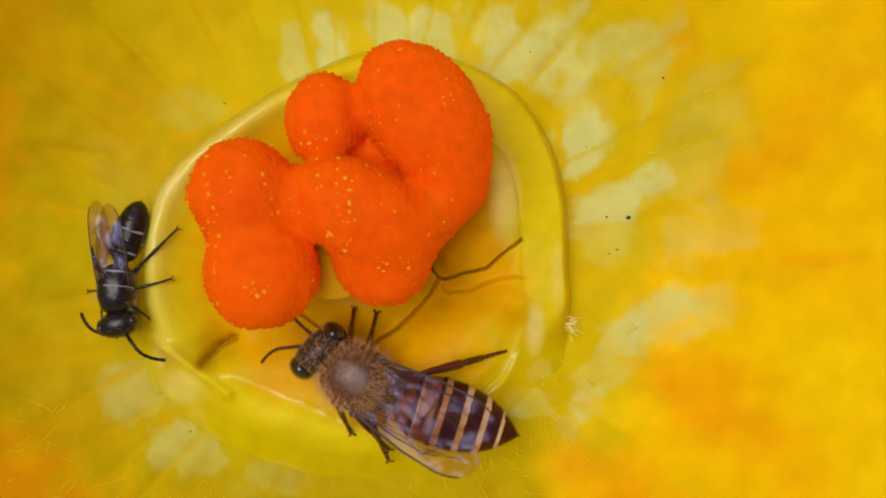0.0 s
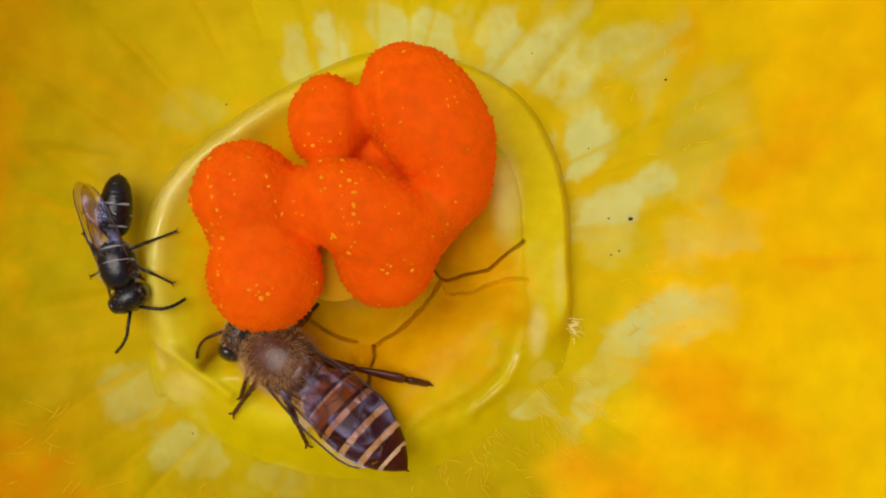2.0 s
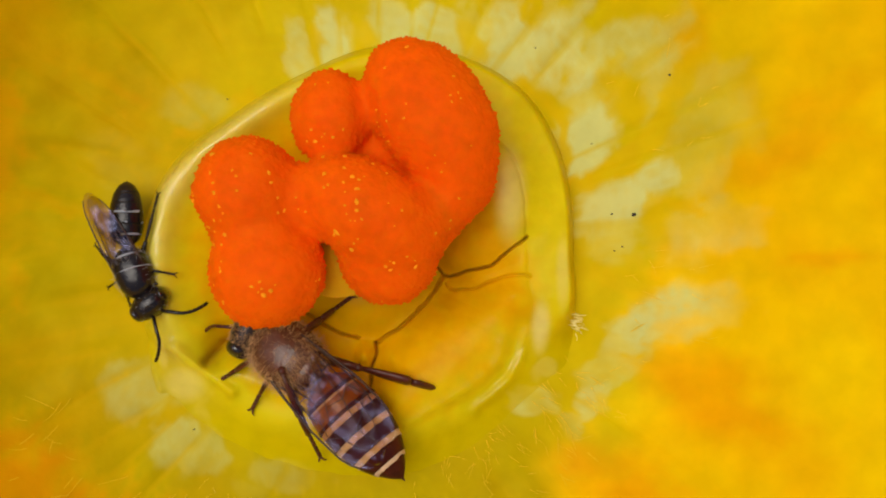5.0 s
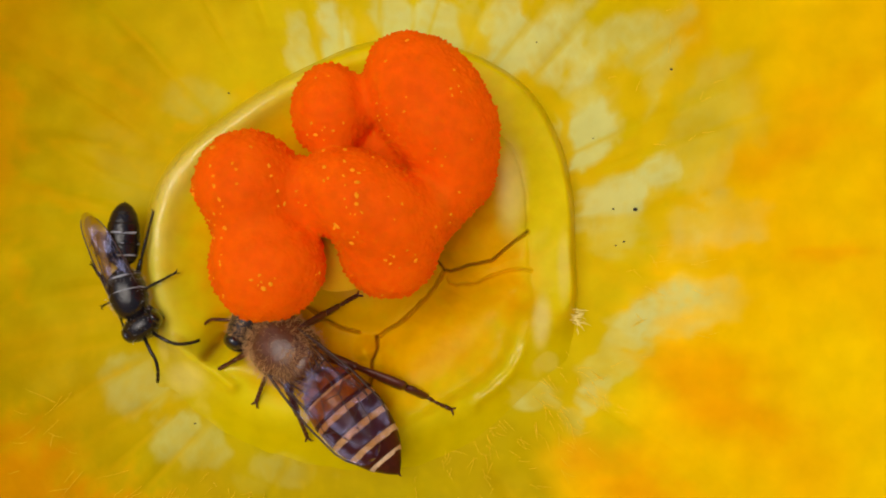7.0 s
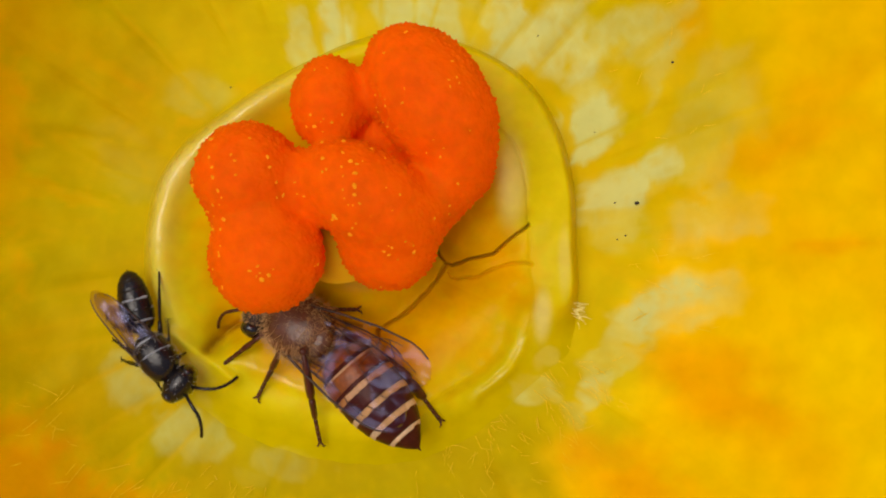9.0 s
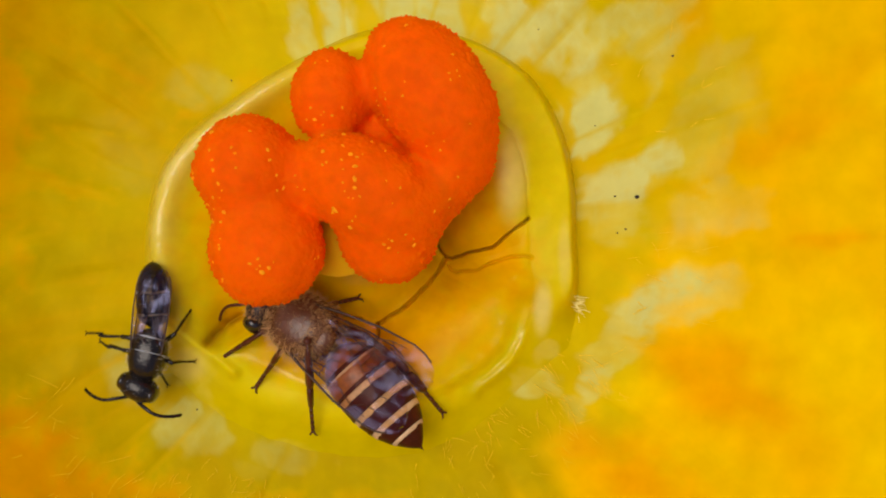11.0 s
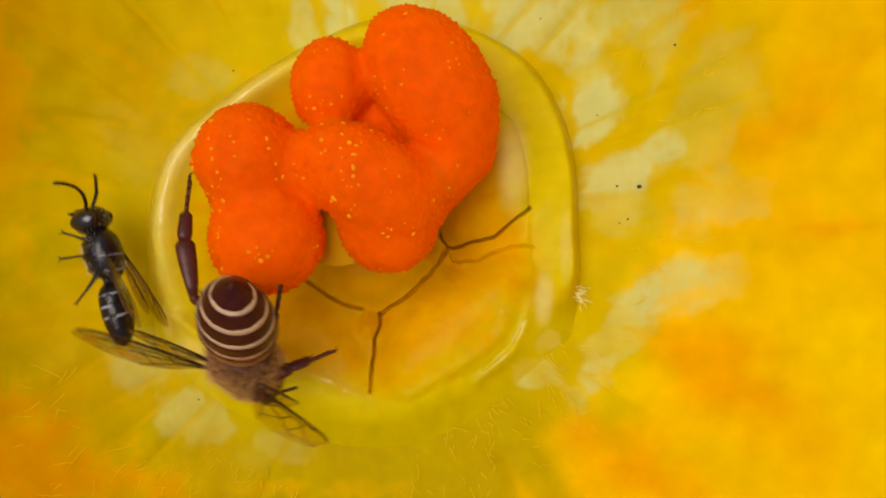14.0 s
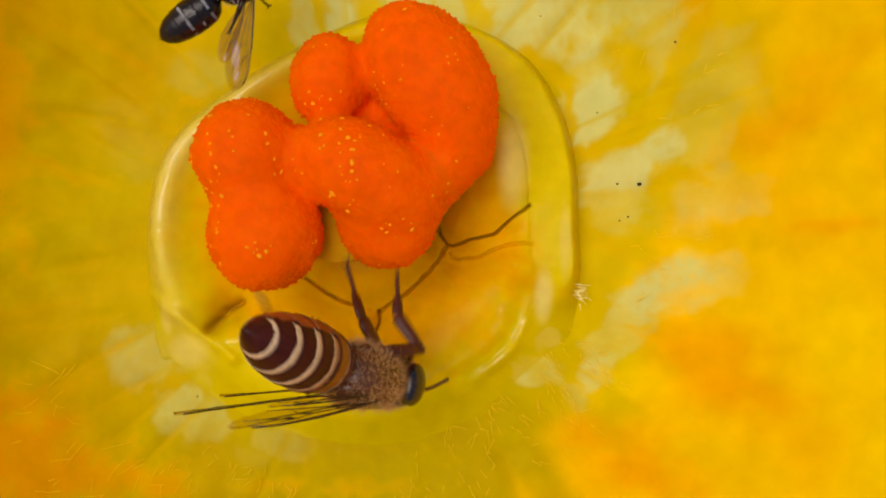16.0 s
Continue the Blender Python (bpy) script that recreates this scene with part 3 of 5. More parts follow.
def build_nectary():
    """The cup of the flower: a fleshy rim and the lobes inside it, parted by thin cracks."""
    nu, prof = 900, np.concatenate([np.linspace(0.05, 0.2, 6), np.linspace(0.205, 1.18, 234)])
    ang = np.arange(nu) * 2 * math.pi / nu
    R = np.array([ring_radius(a) for a in ang])
    s, a = np.meshgrid(prof, ang, indexing="ij")
    x, y = CX + s * R * np.cos(a), CY + s * R * np.sin(a)
    wob = np.array([[noise.noise(Vector((p * 0.45, q * 0.45, 3))) for p, q in zip(u, v)] for u, v in zip(x, y)])
    fine = np.array([[noise.noise(Vector((p * 1.7, q * 1.7, 8))) for p, q in zip(u, v)] for u, v in zip(x, y)])
    front = np.where(np.cos(a) > 0, steps_of(0.20, 0.50, -np.sin(a)), steps_of(0.0, 0.85, -np.sin(a + 0.05)))
    right = steps_of(0.35, 0.9, np.cos(a - 0.35))
    # the rim: a fat roll on the left, a flat band on the right, melting into the petals in front
    turn = (a + math.pi) % (2 * math.pi) - math.pi
    left = steps_of(0.15, 0.7, -np.cos(a)) * (1 - front)
    band = right * (1 - front)
    top = 0.15 - 1.05 * front + 0.15 * wob + 0.10 * band
    inner = 0.90 - 0.09 * front - 0.10 * band
    floor = -2.6 + 0.5 * front
    rise = np.clip((s - 0.34) / (inner - 0.34), 0, 1)
    swell = np.maximum(np.maximum(front, right), 0.5 * left)
    z = floor + (top - floor) * (rise ** 1.6 + (1 - (1 - rise) ** (1.9 - 0.85 * front) - rise ** 1.6) * swell)
    fall = steps_of(0.0, 1.0, (s - (0.955 - 0.13 * front)) / (0.095 + 0.25 * front - 0.05 * band + 0.05 * left))
    z = np.where(s > inner, top - (0.10 - 0.08 * band) * ((s - inner) / 0.1) ** 2 * (1 - front), z)
    z = z + (-2.35 + 0.4 * front - z) * fall - 3 * np.maximum(s - 1.08, 0) * (1 - 0.5 * front)
    z = z + 0.55 * left * np.exp(-((s - 0.94) / 0.075) ** 2)
    for px, py, ra, h in [(0.59, -4.69, 3.2, 0.15), (2.92, 3.06, 1.6, 0.9), (1.97, -1.09, 0.9, 0.15), (-3.78, -4.95, 0.42, 0.45), (-10.5, -4.3, 0.75, -1.1), (-11.0, -4.9, 0.45, -0.7), (-4.13, -1.1, 4.2, 1), (-1.34, -7.19, 2.5, 0.3)]:
        z = z + h * np.exp(-((x - px) ** 2 + (y - py) ** 2) / ra ** 2)
    soft = np.concatenate([z[:1]] * 5 + [z] + [z[-1:]] * 5)
    z = sum(soft[k:k + len(z)] for k in range(11)) / 11
    wx, wy = x + 0.16 * fine + 0.12 * wob, y - 0.16 * fine + 0.12 * wob
    vx, vy = x + 0.04 * fine + 0.10 * wob, y - 0.04 * fine + 0.10 * wob
    lift = np.zeros_like(z)
    for h, soft, line in CUSHIONS:
        d = line_distance(vx, vy, line + line[:1])
        lift = lift + np.where(inside(vx, vy, line), h * (1 - np.exp(-((d / soft) ** 1.3))), 0)
    round_off = lift
    for _ in range(3):
        wide = np.concatenate([round_off[:1]] * 6 + [round_off] + [round_off[-1:]] * 6)
        round_off = sum(wide[k:k + len(z)] for k in range(13)) / 13
        round_off = sum(np.roll(round_off, k, 1) for k in range(-6, 7)) / 13
    z = z + 0.25 * lift + 0.75 * round_off
    for h, w, line in FOLDS:
        z = z + h * (1 + 0.4 * wob) * np.exp(-(line_distance(x + 0.15 * wob, y, line) / w) ** 2)
    damp = 0.9 * left * np.exp(-((s - 0.95) / 0.05) ** 2)
    for k, (_, w, line) in enumerate(FOLDS[:3]):
        damp = np.maximum(damp, (1.0, 0.7, 0.45)[k] * np.exp(-(line_distance(wx, wy, line) / (0.9 * w)) ** 2))
    damp = np.clip(1.4 * damp, 0, 1) * np.clip(0.8 + 1.2 * fine, 0, 1)
    # brown of the cracks, with the shade inside the grooves painted into it
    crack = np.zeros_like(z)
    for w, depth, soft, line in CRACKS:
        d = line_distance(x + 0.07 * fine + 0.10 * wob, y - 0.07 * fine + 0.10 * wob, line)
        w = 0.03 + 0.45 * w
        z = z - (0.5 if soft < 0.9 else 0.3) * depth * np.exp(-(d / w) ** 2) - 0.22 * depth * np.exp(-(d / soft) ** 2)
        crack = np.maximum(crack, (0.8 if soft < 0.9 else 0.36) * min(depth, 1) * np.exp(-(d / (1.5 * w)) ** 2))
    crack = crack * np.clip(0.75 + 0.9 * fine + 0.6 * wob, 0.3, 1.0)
    z = z + 0.012 * fine
    lemon = np.clip(steps_of(0.66, 0.94, s + 0.10 * wob + 0.06 * front + 0.16 * np.exp(-((turn - 0.35) / 0.4) ** 2)) + 0.25 * fine, 0, 1)
    # smooth normals from the height field
    p = np.stack([x, y, z], -1)
    du = np.roll(p, -1, 1) - np.roll(p, 1, 1)
    dv = np.gradient(p, axis=0)
    nrm = np.cross(dv, du)
    nrm /= np.linalg.norm(nrm, axis=-1)[..., None]
    # which part each face belongs to
    mx = (x[:-1] + x[1:]) / 2
    my = (y[:-1] + y[1:]) / 2
    best, owner = (0.88 - 0.06 * right[1:] - (s[1:] + s[:-1]) / 2) * R, np.zeros(mx.shape, int)
    best = np.where(best < 0, -9, 1e3)
    for k, (_, seeds) in enumerate(LOBE_SEEDS):
        for px, py in seeds:
            d = np.hypot(mx - px, my - py)
            owner = np.where((best > 0) & (d < best), k + 1, owner)
            best = np.where((best > 0) & (d < best), d, best)
    outer = np.clip(steps_of(0.02, 0.16, s - inner + 0.04 * wob) * front + 0.4 * steps_of(0.93, 1.0, s), 0, 1)
    fp = np.zeros(s.size)
    for k in np.flatnonzero(((s > inner) & (front > 0.1)).ravel()):
        fp[k] = 0.3 * tint_at(x.ravel()[k], y.ravel()[k])[0] * smooth_step(0.0, 0.12, (s - inner).ravel()[k])
    # cream patches: pale flesh with glossy sky reflections painted into the colour
    for px, py, rx, ry, k in [(3.2, 2.9, 0.7, 2.0, 0.75), (4.75, -3.5, 0.42, 1.2, 0.8), (5.75, -0.9, 0.3, 1.6, 0.35), (-12.6, -6.3, 1.1, 0.9, 0.5), (-13.6, -4.7, 0.35, 0.9, 0.4)]:
        fp = np.maximum(fp, (k * np.exp(-(((x - px) / rx) ** 2 + ((y - py) / ry) ** 2) ** 2)).ravel())
    # cream crest of the left roll, its highlight painted in
    fp = np.maximum(fp, (0.5 * left * np.exp(-((s - 0.955) / 0.065) ** 2) * (1 + wob)).ravel())
    flat, fn, fl, fc, fb = p.reshape(-1, 3), nrm.reshape(-1, 3), lemon.ravel(), crack.ravel(), outer.ravel()
    labels = ["smooth pale yellow fleshy rim"] + [q[0] for q in LOBE_SEEDS]
    for k, label in enumerate(labels):
        jj, ii = np.nonzero(owner == k)
        i2 = (ii + 1) % nu
        quads = np.stack([jj * nu + ii, (jj + 1) * nu + ii, (jj + 1) * nu + i2, jj * nu + i2], -1)
        used, idx = np.unique(quads, return_inverse=True)
        faces = [tuple(int(c) for c in q) for q in idx.reshape(-1, 4)]
        ob = flower_part("nectary_lobe" if k else "nectary_rim", (flat[used].tolist(), faces), M_NECTAR, label=label)
        layer = ob.data.color_attributes.new("tint", "FLOAT_COLOR", "POINT")
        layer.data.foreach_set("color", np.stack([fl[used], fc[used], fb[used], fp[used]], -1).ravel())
        layer = ob.data.attributes.new("wet", "FLOAT", "POINT")
        layer.data.foreach_set("value", damp.ravel()[used])
        ob.data.normals_split_custom_set_from_vertices(fn[used].tolist())


def build_cup():
    # the style, a waisted column that carries the stigma lobes
    prof = [(4.6, -4.2), (3.7, -2.8), (3.2, -1.6), (2.9, -0.4), (2.7, 1.0), (2.7, 2.6), (3.0, 4.2)]
    verts, faces = [], []
    sx, sy = -3.89, 1.11
    for r, z in prof:
        for i in range(48):
            a = 2 * math.pi * i / 48
            q = r * (1 + 0.10 * math.cos(3 * a + 0.4))
            verts.append((sx + q * math.cos(a), sy + q * math.sin(a), z))
    for j in range(len(prof) - 1):
        for i in range(48):
            i2 = (i + 1) % 48
            faces.append((j * 48 + i, j * 48 + i2, (j + 1) * 48 + i2, (j + 1) * 48 + i))
    faces.append(tuple(6 * 48 + i for i in range(48)))
    flower_part("style", (verts, faces), M_STYLE, label="thick ochre column under the stigma")


def skin_of(field, lo, hi, step):
    """A closed mesh over the places where the field is below zero (surface nets on a grid)."""
    axes = [np.arange(a, c + step, step) for a, c in zip(lo, hi)]
    n = [len(a) for a in axes]
    grid = np.stack(np.meshgrid(*axes, indexing="ij"), -1).reshape(-1, 3)
    f = field(grid).reshape(n)
    total, count = np.zeros((n[0] - 1, n[1] - 1, n[2] - 1, 3)), np.zeros((n[0] - 1, n[1] - 1, n[2] - 1))
    corner = lambda o: tuple(slice(o[k], n[k] - 1 + o[k]) for k in range(3))
    corners = [(x, y, z) for x in (0, 1) for y in (0, 1) for z in (0, 1)]
    for a in corners:
        for k in range(3):
            if a[k]:
                continue
            c = tuple(v + (m == k) for m, v in enumerate(a))
            fa, fc = f[corner(a)], f[corner(c)]
            hit = (fa < 0) != (fc < 0)
            w = np.where(hit, fa / np.where(hit, fa - fc, 1), 0)
            for m in range(3):
                total[..., m] += np.where(hit, a[m] + (w if m == k else 0), 0)
            count += hit
    cells = np.argwhere(count > 0)
    index = np.full(count.shape, -1)
    index[tuple(cells.T)] = np.arange(len(cells))
    verts = np.array(lo) + (cells + total[tuple(cells.T)] / count[tuple(cells.T)][:, None]) * step
    faces = []
    for k in range(3):
        u, v = (k + 1) % 3, (k + 2) % 3
        fa = np.take(f, range(n[k] - 1), k)
        fc = np.take(f, range(1, n[k]), k)
        for e in np.argwhere((fa < 0) != (fc < 0)):
            if 0 < e[u] < n[u] - 1 and 0 < e[v] < n[v] - 1:
                quad = []
                for du, dv in ((-1, -1), (0, -1), (0, 0), (-1, 0)):
                    q = e.copy()
                    q[u] += du
                    q[v] += dv
                    quad.append(int(index[tuple(q)]))
                faces.append(tuple(quad if fa[tuple(e)] < 0 else reversed(quad)))
    return verts, faces


def build_stigma():
    """Two-lobed stigmas, swollen and covered with fine papillae."""
    rng = random.Random(5)
    # centre, half axes, turn about z, which stigma
    lobes = [
        ((-8.13, 1.06, 4.9), (1.8, 1.48, 1.90), 0, 0),
        ((-8.47, 2.83, 5.6), (2.34, 2.30, 2.30), 20, 0),
        ((-7.62, -0.67, 5.5), (2.50, 2.48, 2.30), 0, 0),
        ((-6.25, 2.5, 4.9), (1.5, 1.35, 1.75), 0, 0),
        ((-3.26, 1.92, 5.8), (3.26, 2.09, 2.40), -30, 0),
        ((-2.38, 0.02, 4.6), (2.19, 2.19, 2.20), 0, 0),
        ((-1.22, 1.62, 4.5), (1.89, 1.70, 2.10), 0, 0),
        ((-4.9, 6.05, 4.8), (1.72, 2.09, 2.00), 0, 2),
        ((-0.49, 6.2, 5), (3.70, 2.47, 2.60), -54, 2),
        ((0.6, 3.75, 4.2), (2.05, 1.6, 2.3), -60, 2),
        ((-0.1, 2.1, 4.1), (1.5, 1.3, 2.1), 40, 2),
        ((-2.7, 4.3, 2.9), (2.0, 1.5, 1.70), -30, 2),
        ((-4.7, 2.07, 3.2), (2.04, 1.79, 1.80), 0, 0),
    ]

    def merged(p, own, k):
        """Distance to lobes that melt into one another."""
        d = None
        for c, rad, rz, _ in own:
            q = (p - np.array(c)) @ np.array(Euler((0, 0, radians(rz))).to_matrix())
            k0 = np.linalg.norm(q / np.array(rad), axis=1)
            e = k0 * (k0 - 1) / np.maximum(np.linalg.norm(q / np.array(rad) ** 2, axis=1), 1e-6)
            if d is None:
                d = e
                continue
            h = np.clip(0.5 + 0.5 * (e - d) / k, 0, 1)
            d = e + (d - e) * h - k * h * (1 - h)
        return d

    pairs = [[q for q in lobes if q[3] == pair] for pair in (0, 2)]

    def field(p):
        d, e = merged(p, pairs[0], 0.75), merged(p, pairs[1], 0.7)
        h = np.clip(0.5 + 0.5 * (e - d) / 0.35, 0, 1)
        return e + (d - e) * h - 0.35 * h * (1 - h)

    lo = [min(c[m] - max(r) for c, r, _, _ in lobes) - 0.4 for m in range(3)]
    hi = [max(c[m] + max(r) for c, r, _, _ in lobes) + 0.4 for m in range(3)]
    p, faces = skin_of(field, lo, hi, 0.07)
    nrm = np.stack([field(p + d) - field(p - d) for d in np.eye(3) * 0.02], -1)
    nrm /= np.linalg.norm(nrm, axis=1)[:, None]
    verts = []
    for q, w in zip(p, nrm):
        v = Vector(q)
        cell = noise.voronoi(v * 4.6)[0][0]
        edge = 1 - min(abs(w[2]) * 1.25, 1)
        verts.append(v + Vector(w) * ((0.05 + 0.30 * edge) * max(0.42 - cell, -0.1) + 0.09 * noise.noise(v * 0.9) + 0.03 * noise.noise(v * 2.6)))
    far = merged(p, pairs[0], 0.75) > merged(p, pairs[1], 0.7)
    for pair in (0, 1):
        own = [f for f in faces if far[f[0]] == bool(pair)]
        used = sorted({i for f in own for i in f})
        at = {i: k for k, i in enumerate(used)}
        lobe = flower_part("stigma", ([tuple(verts[i]) for i in used], [tuple(at[i] for i in f) for f in own]), M_STIGMA, label="rough bright orange two-lobed stigma")
        grains, count = [], (95, 34)[pair]
        while len(grains) < count:
            i = used[rng.randrange(len(used))]
            if nrm[i][2] < 0.25 or noise.noise(verts[i] * 0.55) < 0.02 + 0.1 * pair:
                continue
            g = rng.uniform(0.03, 0.065) * (1.7 if rng.random() < 0.15 else 1)
            turn = Euler((0, 0, rng.uniform(0, 3.1))).to_matrix()
            grains.append(ball(verts[i] + Vector(nrm[i]) * 0.01, (g * rng.uniform(0.9, 1.9), g, g * 0.45), 8, 5, turn=turn, bumps=lambda d, _: 0.3 * noise.noise(d * 2 + verts[i])))
        flower_part("pollen_dust", join(*grains), M_POLLEN, lobe, "scattered yellow pollen grains", "stuff")


def build_hairs():
    """Fine hairs that lie along the petals: a dense fringe in front of the cup, a few strays elsewhere."""
    rng = random.Random(9)
    # sectors: angles, radii, how many, length, half width
    sectors = [(-1.35, -0.45, 10.6, 15.0, 120, 0.7, 0.013), (-2.3, -1.3, 12.5, 15.5, 60, 0.6, 0.015), (-2.75, -2.2, 15.5, 19.5, 30, 1.2, 0.014),
               (-0.45, 0.1, 13.0, 18.0, 22, 0.7, 0.013), (0.3, 0.75, 14.5, 19.0, 10, 0.8, 0.014), (0.2, 1.2, 10.2, 10.8, 26, 0.45, 0.014)]
    for a0, a1, r0, r1, count, length, wide in sectors:
        roots = []
        while len(roots) < count:
            a, r = rng.uniform(a0, a1), rng.uniform(r0, r1)
            x, y = CX + r * math.cos(a), CY + r * math.sin(a)
            if noise.noise(Vector((x * 0.7, y * 0.7, 1))) + rng.gauss(0, 0.15) < 0.05:
                continue
            n = Vector((-math.cos(a) * 0.5, -math.sin(a) * 0.5, 1)).normalized()
            roots.append(((x, y, corolla_height(x, y) - 0.02), n))
        flower_part("petal_hairs", blades(roots, length, wide, rng), M_HAIR, label="fine translucent yellow hairs", kind="stuff")
    tuft = [((sx, sy, -1.0), (0, 0, 1)) for sx, sy in [(6.4 + rng.gauss(0, 0.14), -3.35 + rng.gauss(0, 0.2)) for _ in range(30)]]
    flower_part("hair_tuft", blades(tuft, 0.42, 0.02, rng), M_TUFT, label="glistening tuft of pale hairs", kind="stuff")


def build_calyx():
    """The green base that the corolla grows from, and its stalk."""
    verts, faces = [], []
    prof = [(9.0, -5.6), (10.5, -6.2), (11.5, -9), (12, -14), (10, -22), (6, -28), (3.2, -33), (2.8, -45), (3.2, -60)]
    for r, z in prof:
        for i in range(40):
            a = 2 * math.pi * i / 40
            q = r * (1 + 0.04 * math.cos(5 * a))
            verts.append((CX + q * math.cos(a), CY + q * math.sin(a), z))
    for j in range(len(prof) - 1):
        for i in range(40):
            i2 = (i + 1) % 40
            faces.append((j * 40 + i2, j * 40 + i, (j + 1) * 40 + i, (j + 1) * 40 + i2))
    faces.append(tuple(range(40)))
    faces.append(tuple((len(prof) - 1) * 40 + i for i in range(39, -1, -1)))
    flower_part("ovary_and_stalk", (verts, faces), M_SEPAL, label="green ovary and stalk under the petals")


build_corolla()
build_nectary()
build_cup()
build_stigma()
build_hairs()
build_calyx()

for sx, sy, g in [(9.43, 1.94, 0.12), (8.37, 1.97, 0.06), (8.92, 0.36, 0.06), (8.51, 0.17, 0.05), (10.87, 8.56, 0.07), (4.61, 10.16, 0.04), (7.4, 5.45, 0.04), (-10.54, 7.67, 0.05), (-12.21, -8.59, 0.05)]:
    ob = new("dirt_speck", mesh_of("dirt_speck", *ball((0, 0, 0), (g, g * 0.8, g * 0.6), 9, 6, bumps=lambda d, p: 0.3 * noise.noise(d * 2)), M_SPECK))
    ob.location = (sx * MM, sy * MM, (corolla_height(sx, sy) + g * 0.4) * MM)
    tagged(ob, "tiny dark crumb of dirt on a yellow petal", "dirt", "crumbs on the petals")

# ---- bees ----
def spindle(profile):
    """Evenly spaced values of a profile of (u, half width) pairs."""
    us, ws = [p[0] for p in profile], [p[1] for p in profile]
    return lambda u: float(np.interp(u, us, ws))


def fuzz_roots(geo, rng, count, keep):
    """Hair roots on a mesh: vertices with outward normals that keep(p) lets stand."""
    vs = [Vector(p) for p in geo[0]]
    c = sum(vs, Vector()) / len(vs)
    roots = []
    while len(roots) < count:
        p = rng.choice(vs) + Vector([rng.gauss(0, 0.05) for _ in range(3)])
        if rng.random() < keep(p):
            roots.append((p * 0.98, (p - c).normalized()))
    return roots


def wing_geo(length, width, seed):
    """A membrane with a straight leading edge, a rounded tip and shallow pleats."""
    lead = [(0, 0), (0.2, 0.03), (0.5, 0.06), (0.78, 0.055), (0.88, 0.03), (0.95, -0.01), (0.985, -0.055), (1.0, -0.11)]
    trail = [(0, -0.03), (0.15, -0.10), (0.4, -0.24), (0.62, -0.31), (0.8, -0.295), (0.9, -0.255), (0.96, -0.205), (0.99, -0.16), (1.0, -0.11)]
    f, g = spindle(lead), spindle(trail)
    verts, faces, nu, nv = [], [], 30, 8
    for i in range(nu + 1):
        u = math.sin(math.pi / 2 * i / nu)
        a, b = f(u), g(u)
        for j in range(nv + 1):
            v = j / nv
            y = (a + (b - a) * v) * width / 0.36
            z = 0.02 * length * (math.sin(v * 9 + u * 4 + seed) * 0.35 * (0.3 + u) - 0.5 * u * u * v)
            verts.append((u * length, y, z))
    w = nv + 1
    for i in range(nu):
        for j in range(nv):
            faces.append((i * w + j, i * w + j + 1, (i + 1) * w + j + 1, (i + 1) * w + j))
    edge = lambda u, v: Vector(verts[min(int(round(math.asin(min(u, 1)) * 2 / math.pi * nu)), nu) * w + int(round(v * nv))])
    lines = [[(k / 14, 0) for k in range(14)],
             [(0.02, 0.1), (0.25, 0.25), (0.5, 0.25), (0.62, 0.12), (0.75, 0.12)],
             [(0.05, 0.4), (0.3, 0.5), (0.55, 0.5), (0.75, 0.62), (0.86, 0.75)],
             [(0.05, 0.6), (0.3, 0.75), (0.5, 0.87), (0.62, 1.0)],
             [(0.5, 0.25), (0.55, 0.5), (0.5, 0.87)], [(0.62, 0.12), (0.7, 0.37), (0.75, 0.62)],
             [(0.62, 0.25), (0.8, 0.37), (0.9, 0.5)], [(0.3, 0.25), (0.33, 0.5), (0.3, 0.75)]]
    veins = []
    for k, line in enumerate(lines):
        pts = [edge(u, v) for u, v in line]
        pts = [p for i, p in enumerate(pts) if i == 0 or (p - pts[i - 1]).length > 0.02]
        if len(pts) > 1:
            r = (0.0115 if k == 0 else 0.0040) * length
            veins.append(tube(pts, [r * (1 - 0.5 * i / len(pts)) for i in range(len(pts))], 5))
    return (verts, faces), join(*veins)


